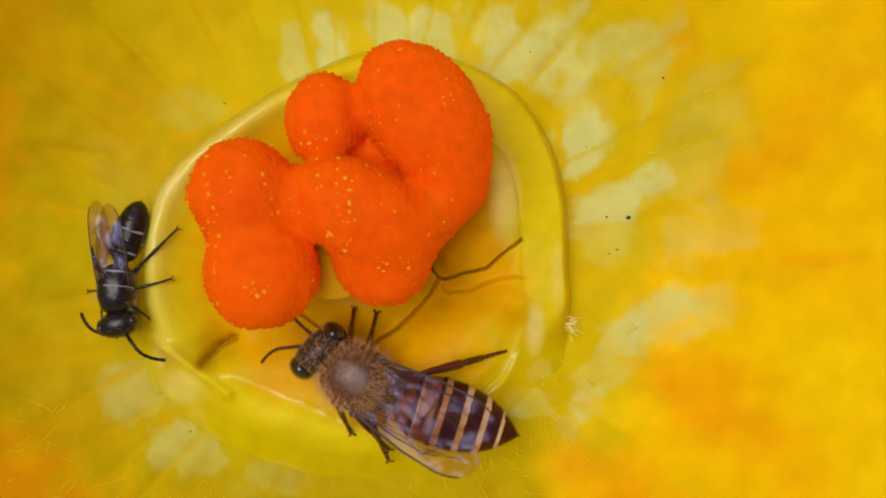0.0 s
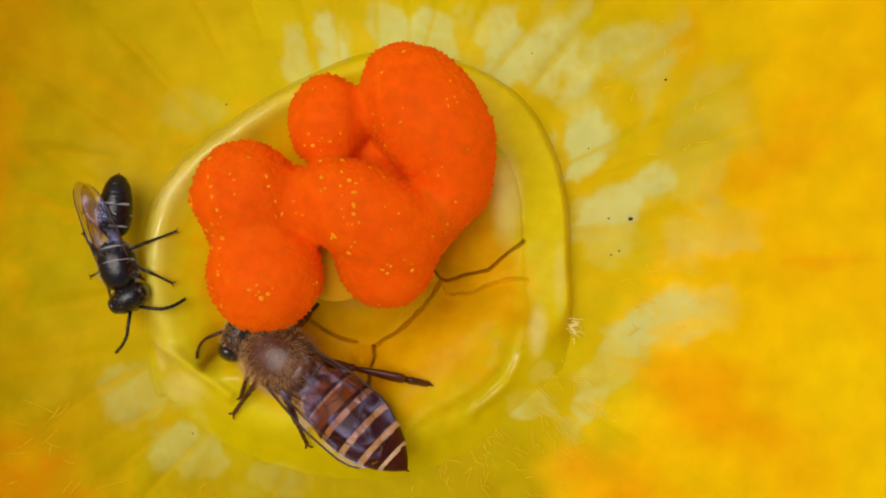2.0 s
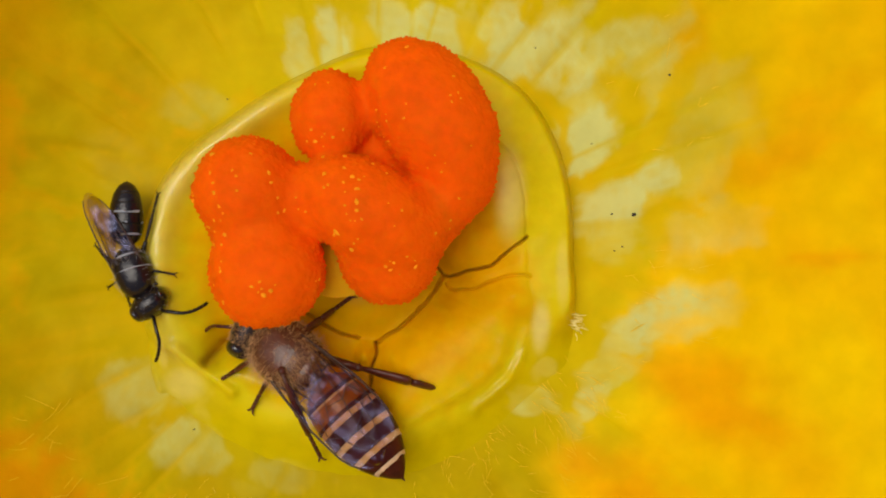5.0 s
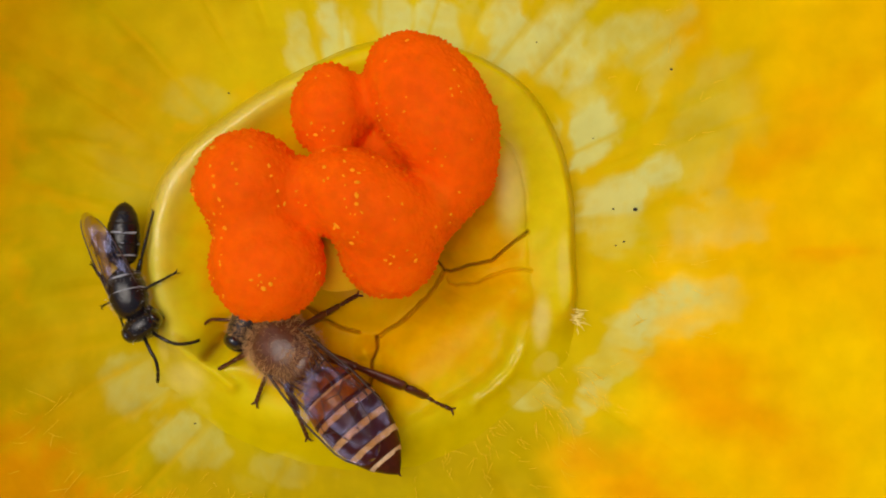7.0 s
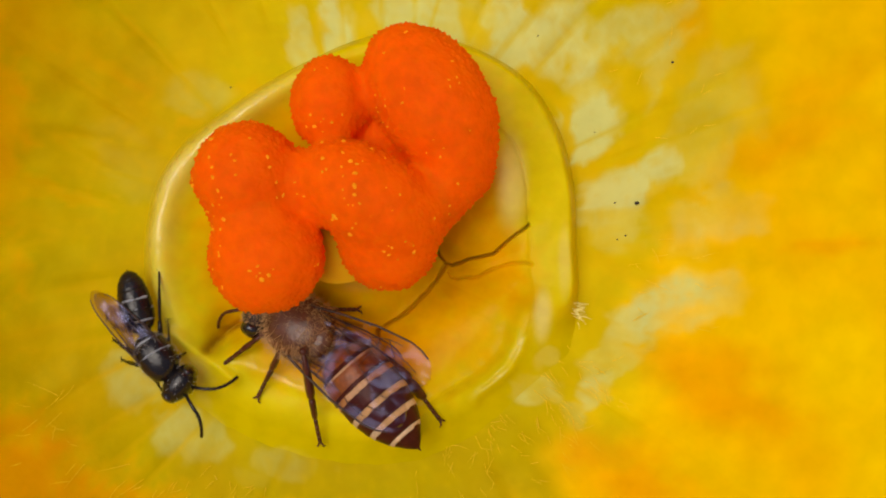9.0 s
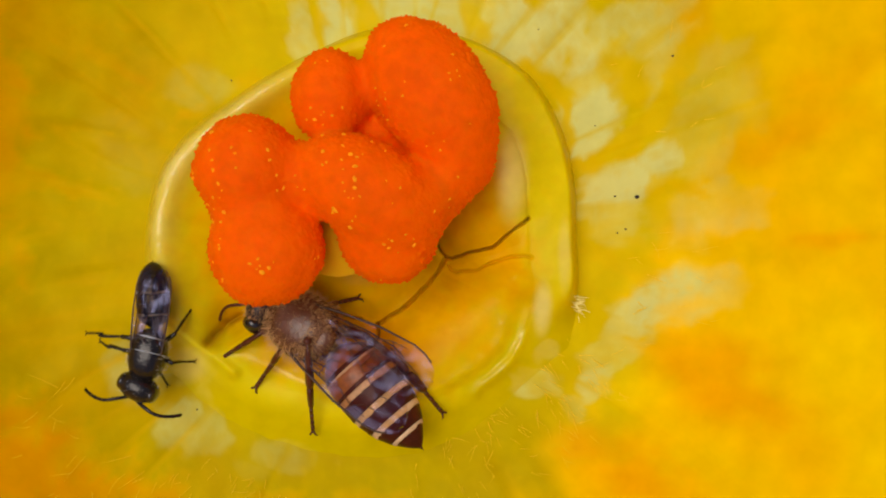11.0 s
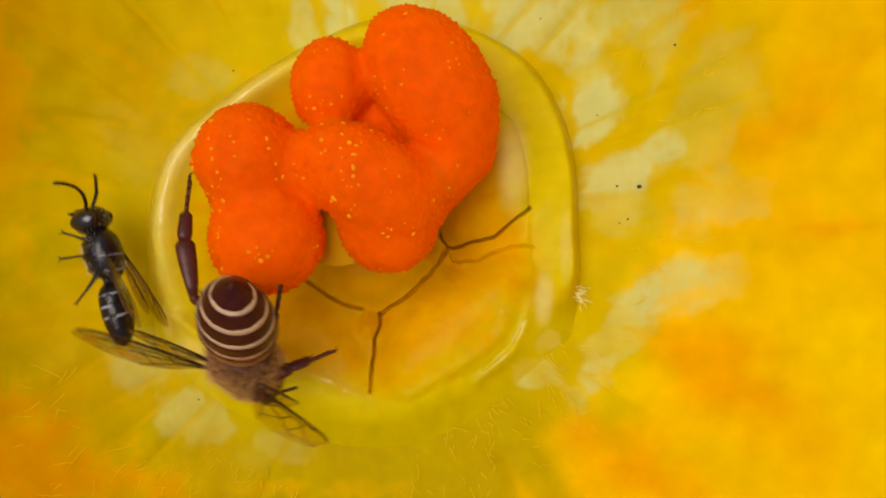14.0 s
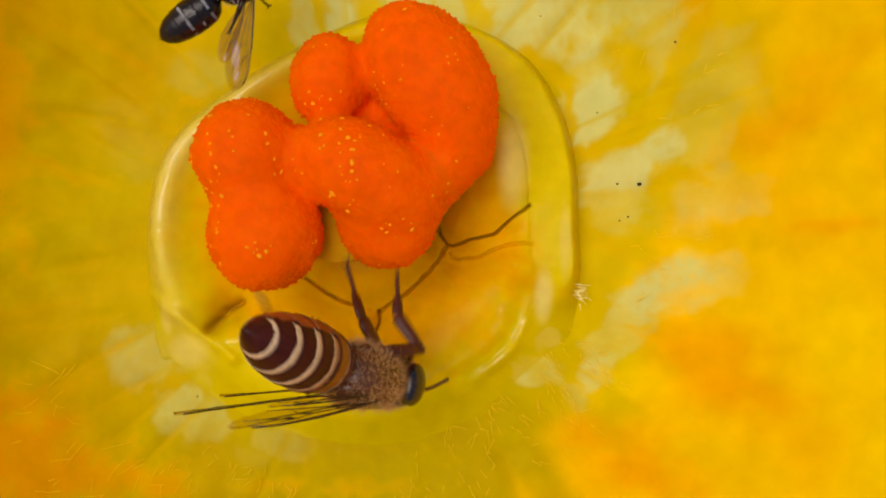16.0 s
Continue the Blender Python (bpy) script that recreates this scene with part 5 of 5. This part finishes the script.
def motions():
    honey_path = [
        (0, -3.68, -5.66, 1.6, 0, -0, 149.8), (0.5, -3.4, -6.16, 1.8, 0, -0, 171.9), (1, -5.3, -4.99, 1.6, 0, -0, 132.8),
        (1.5, -6.2, -4.98, 1.2, -0, 4, 149.5), (2, -7.57, -4.66, 0.8, -0, 8, 144.7), (2.5, -7.74, -4.68, 0.7, 0, 8, 146.4),
        (3, -7.71, -4.7, 0.7, 0, 8, 148.6), (3.5, -7.44, -4.7, 0.6, 0, 10, 142.7), (4, -7.33, -4.75, 0.6, 0, 10, 141.4),
        (6.5, -7.4, -4.66, 0.6, -0, 10, 144.7), (7, -7.49, -4.71, 0.6, 0, 10, 141.6), (7.5, -7.53, -4.61, 0.6, -0, 10, 144.8),
        (8, -7.24, -4.21, 0.6, 0, 10, 142.4), (8.5, -6.97, -3.98, 0.6, 0, 10, 147.5), (9, -6.76, -4.07, 0.6, 0, 10, 147.8),
        (9.2, -6.79, -4.1, 0.6, -0, 10, 147.4), (11.3, -6.52, -4.43, 0.7, 0, 8, 145.1), (11.5, -4.65, -5.66, 2.2, 0, -5, 126),
        (11.7, -3.21, -5.57, 3, 0, -8, 121.8), (11.9, 0.33, -4.84, 4.5, -9.3, -40.5, 103.3), (12, 0.7, -4.82, 5, -9.5, -56.8, 96.1),
        (12.2, -0.09, -4.36, 6, -12.7, -67.4, 135.8), (12.5, -2.86, -4.45, 8, -51.5, -20, 165), (12.7, -4.87, -2.66, 9.5, -36.7, -5, 175),
        (12.9, -8.07, -2.38, 10, -11.6, -0, 174), (13, -8.67, -2.12, 10, -5.7, 3, 176), (13.2, -11.74, -2.04, 8.5, -11.6, 28, -176),
        (13.5, -12.87, -3.77, 5.5, -17.5, 53.1, -153.4), (13.7, -10.36, -5.2, 5.5, 16.8, 61.9, -107.1), (14, -8.59, -6.1, 5.5, 10.6, 65.2, -102.9),
        (14.2, -6.21, -6.49, 5.5, 16.9, 69.7, -78.3), (14.5, -6.1, -6.2, 5, -31.7, 90, -122.4), (14.7, -5.1, -6.0, 5, -24.4, 90, -114.9),
        (15, -4.7, -5.5, 5, -41.5, 92, -132.4), (15.1, -4.32, -6.56, 5.5, -23.8, 78, -114.2), (15.2, -3.28, -7.52, 8.5, -0, 8, -92),
        (15.3, -4.45, -7.83, 8.5, 0, 5, -96), (15.35, -3.19, -7.45, 8.5, 31.5, 8, -60), (15.4, -1.81, -6.8, 7, 69.2, 59.4, -38.6),
        (15.5, -2.78, -6.87, 7, 64.4, 38.8, -34.2), (15.7, -3.28, -7.02, 7, 60.1, 38.8, -36.9), (16, -3.22, -6.72, 7, 68.6, 57.9, -27.6),
    ]
    honey_feet = {
        ('left', 'fore'): [
            (0, -4.19, -8.56, -0.6), (0.5, -5.6, -8.63, -0.6), (1, -10.16, -5.78, -0.6), (1.5, -10.22, -6.58, -0.6),
            (2, -9.69, -6.73, -0.6), (2.5, -9.67, -6.65, -0.6), (3, -9.61, -6.65, -0.6), (3.5, -9.45, -6.66, -0.6),
            (4, -10.69, -6.6, -0.6), (6.5, -11.13, -5.74, -0.6), (7, -10.99, -5.89, -0.6), (7.5, -10.91, -5.95, -0.6),
            (8, -10.78, -6.01, -0.6), (8.5, -10.77, -5.99, -0.6), (9, -10.74, -5.94, -0.6), (9.2, -10.74, -5.97, -0.6),
            (11.3, -10.77, -5.95, -0.6), (11.5, -7.81, -6.14, -0.6), (11.7, -6.78, -4.93, -0.6), (12, -3.05, -2.34, 4),
            (12.5, -8.49, -2.38, 5), (15.5, 2.02, -6.4, 5), (16, -1.01, -5.72, 5),
        ],
        ('left', 'hind'): [
            (4, -5.63, -10.26, -0.6), (8, -5.88, -9.78, -0.6), (8.5, -6.05, -9.7, -0.6), (9, -5.99, -9.67, -0.6),
            (9.2, -6.03, -9.71, -0.6), (11.3, -6.31, -9.49, -0.6), (11.7, -7.35, -8.15, -0.6), (13.5, -6.72, -2.4, 5.5),
            (13.7, -6.69, -2.42, 6.5), (14, -6.73, -2.31, 6.5), (14.2, -6.55, -2.17, 6.5), (14.5, -3.39, -2.3, 4.5),
            (14.7, -2.56, -2.4, 4.5), (15, -2.59, -2.44, 4.5), (15.2, -1.75, -4.75, 6), (15.5, -3.72, -1.99, 5),
            (16, -4.07, -2.04, 5),
        ],
        ('left', 'mid'): [
            (0, -2.39, -9.33, -0.6), (0.5, -2.34, -9.17, -0.6), (1, -6.61, -8.97, -0.6), (1.5, -6.57, -8.81, -0.6),
            (2, -10.03, -7.48, -0.6), (2.5, -9.85, -7.4, -0.6), (3, -9.58, -7.39, -0.6), (3.5, -9.35, -7.41, -0.6),
            (4, -9.24, -7.45, -0.6), (6.5, -9.21, -7.43, -0.6), (7, -9.06, -7.41, -0.6), (7.5, -9.01, -7.46, -0.6),
            (8, -9.09, -7.43, -0.6), (8.5, -9.17, -7.44, -0.6), (9, -9.01, -7.45, -0.6), (9.2, -8.98, -7.49, -0.6),
            (11.3, -9.13, -7.37, -0.6), (11.5, -9.1, -7.09, -0.6), (11.7, -8.98, -7.21, -0.6), (11.9, -6.97, -3.22, 3),
            (12, -7.1, -3.16, 3), (12.2, -6.18, -2.56, 3), (13.7, -5.37, -4.04, 4), (14.2, -3.12, -2.53, 3),
            (14.5, -4.31, -2.09, 4), (14.7, -4.33, -1.95, 4), (15.5, -1.88, -2.53, 5), (16, -1.84, -2.52, 5),
        ],
        ('right', 'fore'): [
            (0, -4.03, -2.48, -0.6), (11.5, -4.09, -2.81, -0.6), (12.2, -0.25, 0.64, 7), (12.7, -6.3, 0.11, 8.5),
            (12.9, -7.51, 0.67, 8), (13.2, -14.06, 1.38, 4),
        ],
        ('right', 'hind'): [
            (0, 3.39, -4.54, -0.6), (0.5, 3.06, -3.35, -0.6), (1, 1.89, -6.36, -0.6), (1.5, 1.9, -6.45, -0.6),
            (2, 1.74, -6.6, -0.6), (2.5, 0.92, -6.69, -0.6), (3, 0.95, -6.79, -0.6), (3.5, 0.88, -6.93, -0.6),
            (4, 0.9, -6.84, -0.6), (6.5, 0.63, -7.04, -0.6), (7, 0.39, -7.74, -0.6), (7.5, 0.27, -7.86, -0.6),
            (8, -0.14, -8.59, -0.6), (8.5, -0.27, -8.61, -0.6), (9, -0.15, -8.55, -0.6), (9.2, -0.19, -8.58, -0.6),
            (11.3, -0.25, -8.62, -0.6), (12.5, -0.13, 0.74, 8), (12.7, -0.15, 0.56, 8), (12.9, -2.87, 1.83, 8),
            (13, -2.9, 1.9, 8), (13.2, -6.86, 2.46, 7.5), (13.5, -11.18, 2.3, 5.5), (13.7, -11.18, 2.04, 5),
            (14, -11.14, 1.88, 5), (14.2, -10.23, -1.59, 5), (14.5, -9.9, -2.01, 4.5), (14.7, -9.76, -2.24, 4.5),
            (15, -9.55, -2.47, 4.5), (15.2, -9.18, -2.65, 5), (16, -8.09, -3.45, 4),
        ],
        ('right', 'mid'): [
            (0, -2.95, -2.72, -0.6), (0.5, -3.02, -2.76, -0.6), (1, -3.34, -2.59, -0.6), (1.5, -4.17, -2.48, -0.6),
            (2.5, -4.64, -1.92, -0.6), (3, -4.74, -2.01, -0.6), (3.5, -4.54, -2.03, -0.6), (4, -4.44, -2.06, -0.6),
            (6.5, -4.37, -2.2, -0.6), (7, -4.16, -2.24, -0.6), (7.5, -4.22, -2.3, -0.6), (8, -4.7, -3.54, -0.6),
            (8.5, -3.75, -3.38, -0.6), (9, -4.21, -3.22, -0.6), (9.2, -4.24, -3.26, -0.6), (11.3, -4.22, -2.88, -0.6),
            (12.2, 0.53, -0.07, 6), (12.5, -2.58, -0.27, 8), (12.7, -4.43, 1.4, 8.5), (12.9, -4.89, 2.17, 8.5),
            (13, -8.13, 2.77, 8), (13.2, -10.36, 2.79, 7), (14.5, -7.28, -3.38, 3),
        ],
    }
    move_bee(honey_bee, honey_parts, honey_path, honey_feet, [
        (0, 2, 5, 6, 8, 0, 0), (1.5, 4, 3, 6, 8, 0, 0), (2.5, 5, -4, 4, 7, 0, 0), (7, 5, -4, 4, 7, 0, 0), (8, 4, 5, 4, 6, 0, 0),
        (9.2, 4, 9, 4, 6, 0, 0), (11.3, 4, 9, 4, 6, 0, 0), (11.5, 52, 60, 5, 5, 0, 0), (11.7, 30, 36, 10, 10, 0, 0), (11.9, 32, 48, 15, 15, 0, 0),
        (12, 32, 48, 32, 32, 0, 0), (12.2, 35, 48, 40, 40, 0, 0), (12.3333, 70, 70, 40, 40, 0, 0), (12.4, 80, 80, 60, 60, 0, 0), (12.4667, 80, 80, -30, -30, 0, 0),
        (12.5333, 80, 80, 60, 60, 0, 0), (12.6, 80, 80, -30, -30, 0, 0), (12.7, 75, 75, 40, 50, 0, 0), (12.9, 58, 60, -5, 55, 0, 0), (13, 56, 60, -5, 50, 0, 0),
        (13.2, 73, 91, 15, 50, 51, 40), (13.5, 42, 22, 16, 16, 34, 34), (14, 44, 48, 18, 16, 25, 25), (14.5, 71, 72, 25, 21, 11, 12), (15, 74, 70, 25, 21, 9, 11),
        (15.1, 56, 52, 24, 24, 10, 10), (15.1667, 70, 70, 74, 74, 0, 0), (15.2333, 70, 70, 82, 82, 0, 0), (15.3333, 66, 66, 78, 78, 0, 0), (15.4, -16, 49, 34, 43, -6, -10), (15.5, -14, 32, 30, 34, -6, 5), (15.7, -14, 33, 26, 29, -8, 10), (16, -18, 43, 20, 18, -4, -1),
    ], [
        (0, 50, 0, 15), (0.5, 35, 10, 15), (1, 75, 20, 15), (1.5, 80, 20, 15), (2, 50, 20, 20),
        (2.5, 30, 20, 20), (3, 45, 20, 20), (4, 20, 20, 25), (7, 25, 20, 30), (11.3, 25, 20, 30),
        (11.5, 50, 20, 10), (11.7, 20, 20, 10), (12, 45, 30, 20), (12.5, 30, 40, 20), (12.7, 30, 60, 20),
        (13.2, 40, 40, 30), (15.4, 10, 30, 20), (16, 10, 40, 20),
    ], [
        (0, 0, 13.2), (0.5, 0, 10), (1, 0, 8), (1.5, 0, -9.2), (2, 0, -7.3),
        (2.5, 0, -8), (3, 0, -9.1), (3.5, 0, -9.7), (4, 0, -10.1), (6.5, 0, -12.4),
        (7, 0, -10.6), (7.5, 0, -11.7), (8, 0, -15.8), (8.5, 0, -17.4), (9, 0, -15.9),
        (9.2, 0, -15), (11.3, 0, -13.6), (11.5, 0, -4.3), (11.7, 0, -1.9), (11.9, 0, 0),
        (12, 0, 0), (12.2, 0, 0), (12.5, 78, 0), (12.7, 12, 0), (12.9, 0, 0),
        (13, 0, 0), (13.2, 0, 0), (13.5, 0, 0), (13.7, 0, 0), (14, 0, 0),
        (14.2, 0, 0), (14.5, 0, 0), (14.7, 0, 0), (15, 0, 0), (15.1, 0, 0),
        (15.2, 0, 0), (15.3, 0, -4), (15.35, 0, 0), (15.4, 0, 0), (15.5, 0, 0),
        (15.7, 0, 0), (16, 0, 0),
    ], [
        (0, -13.2), (0.5, -10), (1, -8), (1.5, 9.2), (2, 7.3), (2.5, 8), (3, 9.1), (3.5, 9.7),
        (4, 10.1), (6.5, 12.4), (7, 10.6), (7.5, 11.7), (8, 15.8), (8.5, 17.4), (9, 15.9), (9.2, 15),
        (11.3, 13.6), (11.5, 4.3), (11.7, 1.9), (11.9, 0), (12, 0), (12.2, 0), (12.5, 0), (12.7, 0),
        (12.9, 0), (13, 0), (13.2, 0), (13.5, 0), (13.7, 0), (14, 0), (14.2, 0), (14.5, 0),
        (14.7, 0), (15, 0), (15.1, 0), (15.2, 0), (15.3, 4), (15.35, 0), (15.4, 0), (15.5, 0),
        (15.7, 0), (16, 0),
    ])
    small_path = [
        (0, -15.23, -1.51, 0.7, 0, -0, -92.8), (0.5, -15.22, -1.25, 0.7, 0, -0, -92.8), (1, -15.29, -0.96, 0.7, 0, -0, -92),
        (1.5, -15.53, -0.52, 0.7, -0, -0, -82.9), (2, -15.27, -0.27, 0.7, -0, -0, -77.9), (2.5, -15.05, -0.54, 0.7, -0, -0, -69.1),
        (3, -14.49, -0.83, 0.7, -0, -0, -63.4), (3.5, -14.63, -0.8, 0.7, -0, -0, -66.1), (4, -14.55, -0.76, 0.7, -0, -0, -70.7),
        (6.5, -14.64, -1.56, 0.7, -0, -0, -71.3), (7, -14.87, -2.12, 0.7, -0, -0, -73.9), (7.5, -15, -3.02, 0.7, -0, -0, -74.7),
        (8, -14.88, -4.15, 0.7, -0, -0, -70.2), (8.5, -14.23, -4.31, 0.7, -0, -0, -63.9), (9, -13.57, -5.43, 0.7, -0, -0, -56.8),
        (9.2, -13.54, -6.03, 0.7, -0, -0, -63.1), (11.3, -14.1, -5.38, 1.2, 0, -0, -121.8), (11.5, -14.64, -3.8, 1.2, 0, -0, -146.7),
        (11.7, -14.55, -3.85, 1.2, 0, -0, -156.2), (11.9, -14.83, -3.53, 1.2, 0, -0, 179.7), (12, -14.64, -3.67, 1.2, 0, -0, 171.1),
        (12.2, -12.85, -2.88, 1.2, 0, -0, 159.5), (12.5, -13.97, -2.98, 1.2, 0, -0, 154.3), (12.7, -14.03, -2.7, 1.2, 0, -0, 151.1),
        (12.9, -15.09, -1.86, 1.2, 0, -0, 140), (13, -15.08, -1.62, 1.2, 0, -0, 132.9), (13.2, -14.75, -1.67, 1, 0, -0, 129.7),
        (13.5, -14.9, -2.08, 1, 0, -0, 114.5), (13.7, -15.29, -2.58, 1, 0, -0, 149), (14, -15.81, -1.39, 2, 76.2, -0, 106),
        (14.2, -15.91, -0.33, 2.5, 70.4, -0, 117), (14.5, -16.1, 0.58, 3, 70.4, -0, 116), (14.7, -15.95, 0.94, 3.5, 41.6, -15, 140),
        (15, -15.91, 1.9, 4, 26.6, -48, 165), (15.1, -16.43, 2.52, 4.5, 45.4, -5, 134), (15.2, -14.7, 5.48, 5, 0, -0, -152),
        (15.25, -13.27, 6.03, 5.5, 0, -0, 135), (15.3, -10.45, 5.62, 6, 38.4, -0, 60), (15.4, -10.32, 7.83, 6, 53.1, -0, 2),
        (15.5, -10.32, 7.71, 6, 49, -0, -4), (15.7, -9.42, 8.46, 6, 44.7, -0, 8), (16, -8.54, 10.23, 6, 23, -0, 36),
    ]
    small_feet = {
        ('left', 'fore'): [
            (0, -13.86, -3.09, -0.8), (0.5, -14.04, -2.75, -0.8), (1, -14.18, -2.71, -0.8), (1.5, -14.78, -1.42, -0.8),
            (2, -14.24, -1.03, -0.8), (3, -12.41, -1.65, -0.8), (7, -13.16, -3.7, -0.8), (7.5, -13.05, -4.89, -0.8),
            (8, -12.36, -4.17, -0.8), (8.5, -13.47, -4.65, -0.8), (9, -12.45, -5.28, -0.8),
        ],
        ('left', 'hind'): [
            (0, -12.07, 1.69, 0.5), (0.5, -12.59, 1.35, 0.5), (1, -12.62, 1.31, 0.5), (1.5, -12.6, 1.32, 0.5),
            (2, -12.6, 1.32, 0.5), (2.5, -12.64, 1.31, 0.5), (3, -12.64, 1.33, 0.5), (3.5, -13.31, 2.88, 0.5),
            (4, -13.47, 2.88, 0.5), (6.5, -13.32, 2.9, 0.5), (7, -13.46, 2.84, 0.5), (7.5, -12.93, -0.21, 0.5),
            (8, -12.91, -0.18, 0.5), (8.5, -12.98, -0.23, 0.5), (9, -13.54, -0.79, 0.5), (9.2, -13.47, -0.83, 0.5),
            (11.3, -11.63, -4.03, -0.8), (11.5, -11.5, -4.03, -0.8), (11.7, -11.92, -4.45, -0.8),
        ],
        ('left', 'mid'): [
            (0, -12.72, -1.03, 0.5), (0.5, -12.7, -1.11, 0.5), (1, -12.8, -1.22, 0.5), (1.5, -12.67, -1.1, 0.5),
            (2, -12.77, -1.11, 0.5), (2.5, -12.81, -1.12, 0.5), (3, -12.88, -1.17, 0.5), (3.5, -12.82, -1.14, 0.5),
            (4, -12.74, -1.1, 0.5), (6.5, -12.73, -1.08, 0.5), (7, -12.7, -1.14, 0.5), (7.5, -12.76, -1.11, 0.5),
            (8, -12.84, -1.24, 0.5), (8.5, -12.98, -1.3, 0.5), (9, -13.1, -3.78, 0.5), (9.2, -12.06, -3.82, 0.5),
            (11.3, -12.92, -6.55, -0.8), (11.5, -12.72, -5.94, -0.8), (11.7, -12.6, -6.09, -0.8), (11.9, -12.07, -6.78, -0.8),
            (12, -12.36, -5.97, -0.8), (12.2, -12.25, -5.91, -0.8), (12.5, -12.38, -5.93, -0.8), (12.7, -12.44, -5.99, -0.8),
        ],
        ('right', 'hind'): [
            (11.3, -17.96, -2.24, -0.8), (12.2, -10.96, -2.23, -0.8), (12.5, -11.02, -2.43, -0.8), (12.7, -10.98, -2.48, -0.8),
        ],
        ('right', 'mid'): [
            (9, -15.69, -5.72, -0.8), (11.3, -17.79, -3.6, -0.8), (11.5, -14.5, -0.8, 0.5), (11.7, -14.08, -2.22, 0.5),
            (11.9, -13.93, -0.06, 0.5), (12, -13.77, -0.2, 0.5), (12.2, -13.53, -0.54, 0.5), (12.5, -12.89, -0.44, 0.5),
            (12.7, -12.82, -0.48, 0.5),
        ],
    }
    move_bee(small_bee, small_parts, small_path, small_feet, [
        (0, -11, 7, 5, 8, 0, 0), (2.5, -13, 4, 5, 8, 0, 0), (4, -14, 3, 5, 8, 0, 0), (9.2, -14, 3, 5, 8, 0, 0), (11.3, -3, 3, 5, 5, 0, 0), (12.7, 0, 2, 5, 5, 0, 0),
        (13.2, 6, 6, 5, 5, 0, 0), (14, 22, 14, 18, 12, 0, 0), (14.5, 22, 16, 20, 14, 0, 0), (15, 40, 34, 35, 25, 0, 0), (15.2, 60, 60, 20, 20, 0, 0),
        (15.3, 55, 60, 20, 20, 0, 0), (15.5, 30, 40, 20, 25, 0, 0), (16, 40, 45, 15, 15, 0, 0),
    ], [
        (0, 25, 120, 10), (0.5, 25, 120, 10), (1, 30, 100, 10), (1.5, 20, 95, 10), (2, 55, 35, 10),
        (2.5, 60, 0, 10), (3, 60, 5, 10), (3.5, 50, 35, 10), (4, 50, 15, 10), (6.5, 35, 35, 10),
        (7, 30, 5, 10), (7.5, 15, 20, 10), (8, 65, 5, 10), (8.5, 45, 10, 10), (9.2, 35, 20, 10),
        (11.3, 85, 75, 8), (11.5, 70, 90, 8), (11.9, 75, 85, 8), (12.2, 80, 50, 8), (12.7, 65, 55, 8),
        (13, 55, 45, 8), (13.7, 45, 25, 8), (14.5, 30, 26, 0), (16, 30, 30, 10),
    ], [
        (0, 0, -16.8), (0.5, 0, -18.7), (1, 0, -18.2), (1.5, 0, -18.9), (2, 0, -16.8),
        (2.5, 0, -26.3), (3, 0, -23.9), (3.5, 0, -26.3), (4, 0, -18.8), (6.5, 0, -20.4),
        (7, 0, -18.5), (7.5, 0, -20.1), (8, 0, -20.9), (8.5, 0, -17.4), (9, 0, -18.3),
        (9.2, 0, -14.3), (11.3, 0, 15.1), (11.5, 0, -1.2), (11.7, 0, 1.8), (11.9, 0, 11),
        (12, 0, 17), (12.2, 0, -0.1), (12.5, 0, 9.8), (12.7, 0, 8.8), (12.9, 0, 0.9),
        (13, 0, 2.3), (13.2, 0, 5.3), (13.5, 0, 2.1), (13.7, 0, -3.6), (14, 0, 0),
        (14.2, 0, 0), (14.5, 0, 0), (14.7, 35, 0), (15, 65, 0), (15.1, 0, 0),
        (15.2, 0, 0), (15.25, 0, 0), (15.3, 0, 0), (15.4, 0, 0), (15.5, 0, 0),
        (15.7, 0, 0), (16, 0, 0),
    ], [
        (0, 16.8), (0.5, 18.7), (1, 18.2), (1.5, 18.9), (2, 16.8), (2.5, 26.3), (3, 23.9), (3.5, 26.3),
        (4, 18.8), (6.5, 20.4), (7, 18.5), (7.5, 20.1), (8, 20.9), (8.5, 17.4), (9, 18.3), (9.2, 14.3),
        (11.3, -15.1), (11.5, 1.2), (11.7, -1.8), (11.9, -11), (12, -17), (12.2, 0.1), (12.5, -9.8), (12.7, -8.8),
        (12.9, -0.9), (13, -2.3), (13.2, -5.3), (13.5, -2.1), (13.7, 3.6), (14, 0), (14.2, 0), (14.5, 0),
        (14.7, 0), (15, 0), (15.1, 0), (15.2, 0), (15.25, 0), (15.3, 0), (15.4, 0), (15.5, 0),
        (15.7, 0), (16, 0),
    ])


motions()
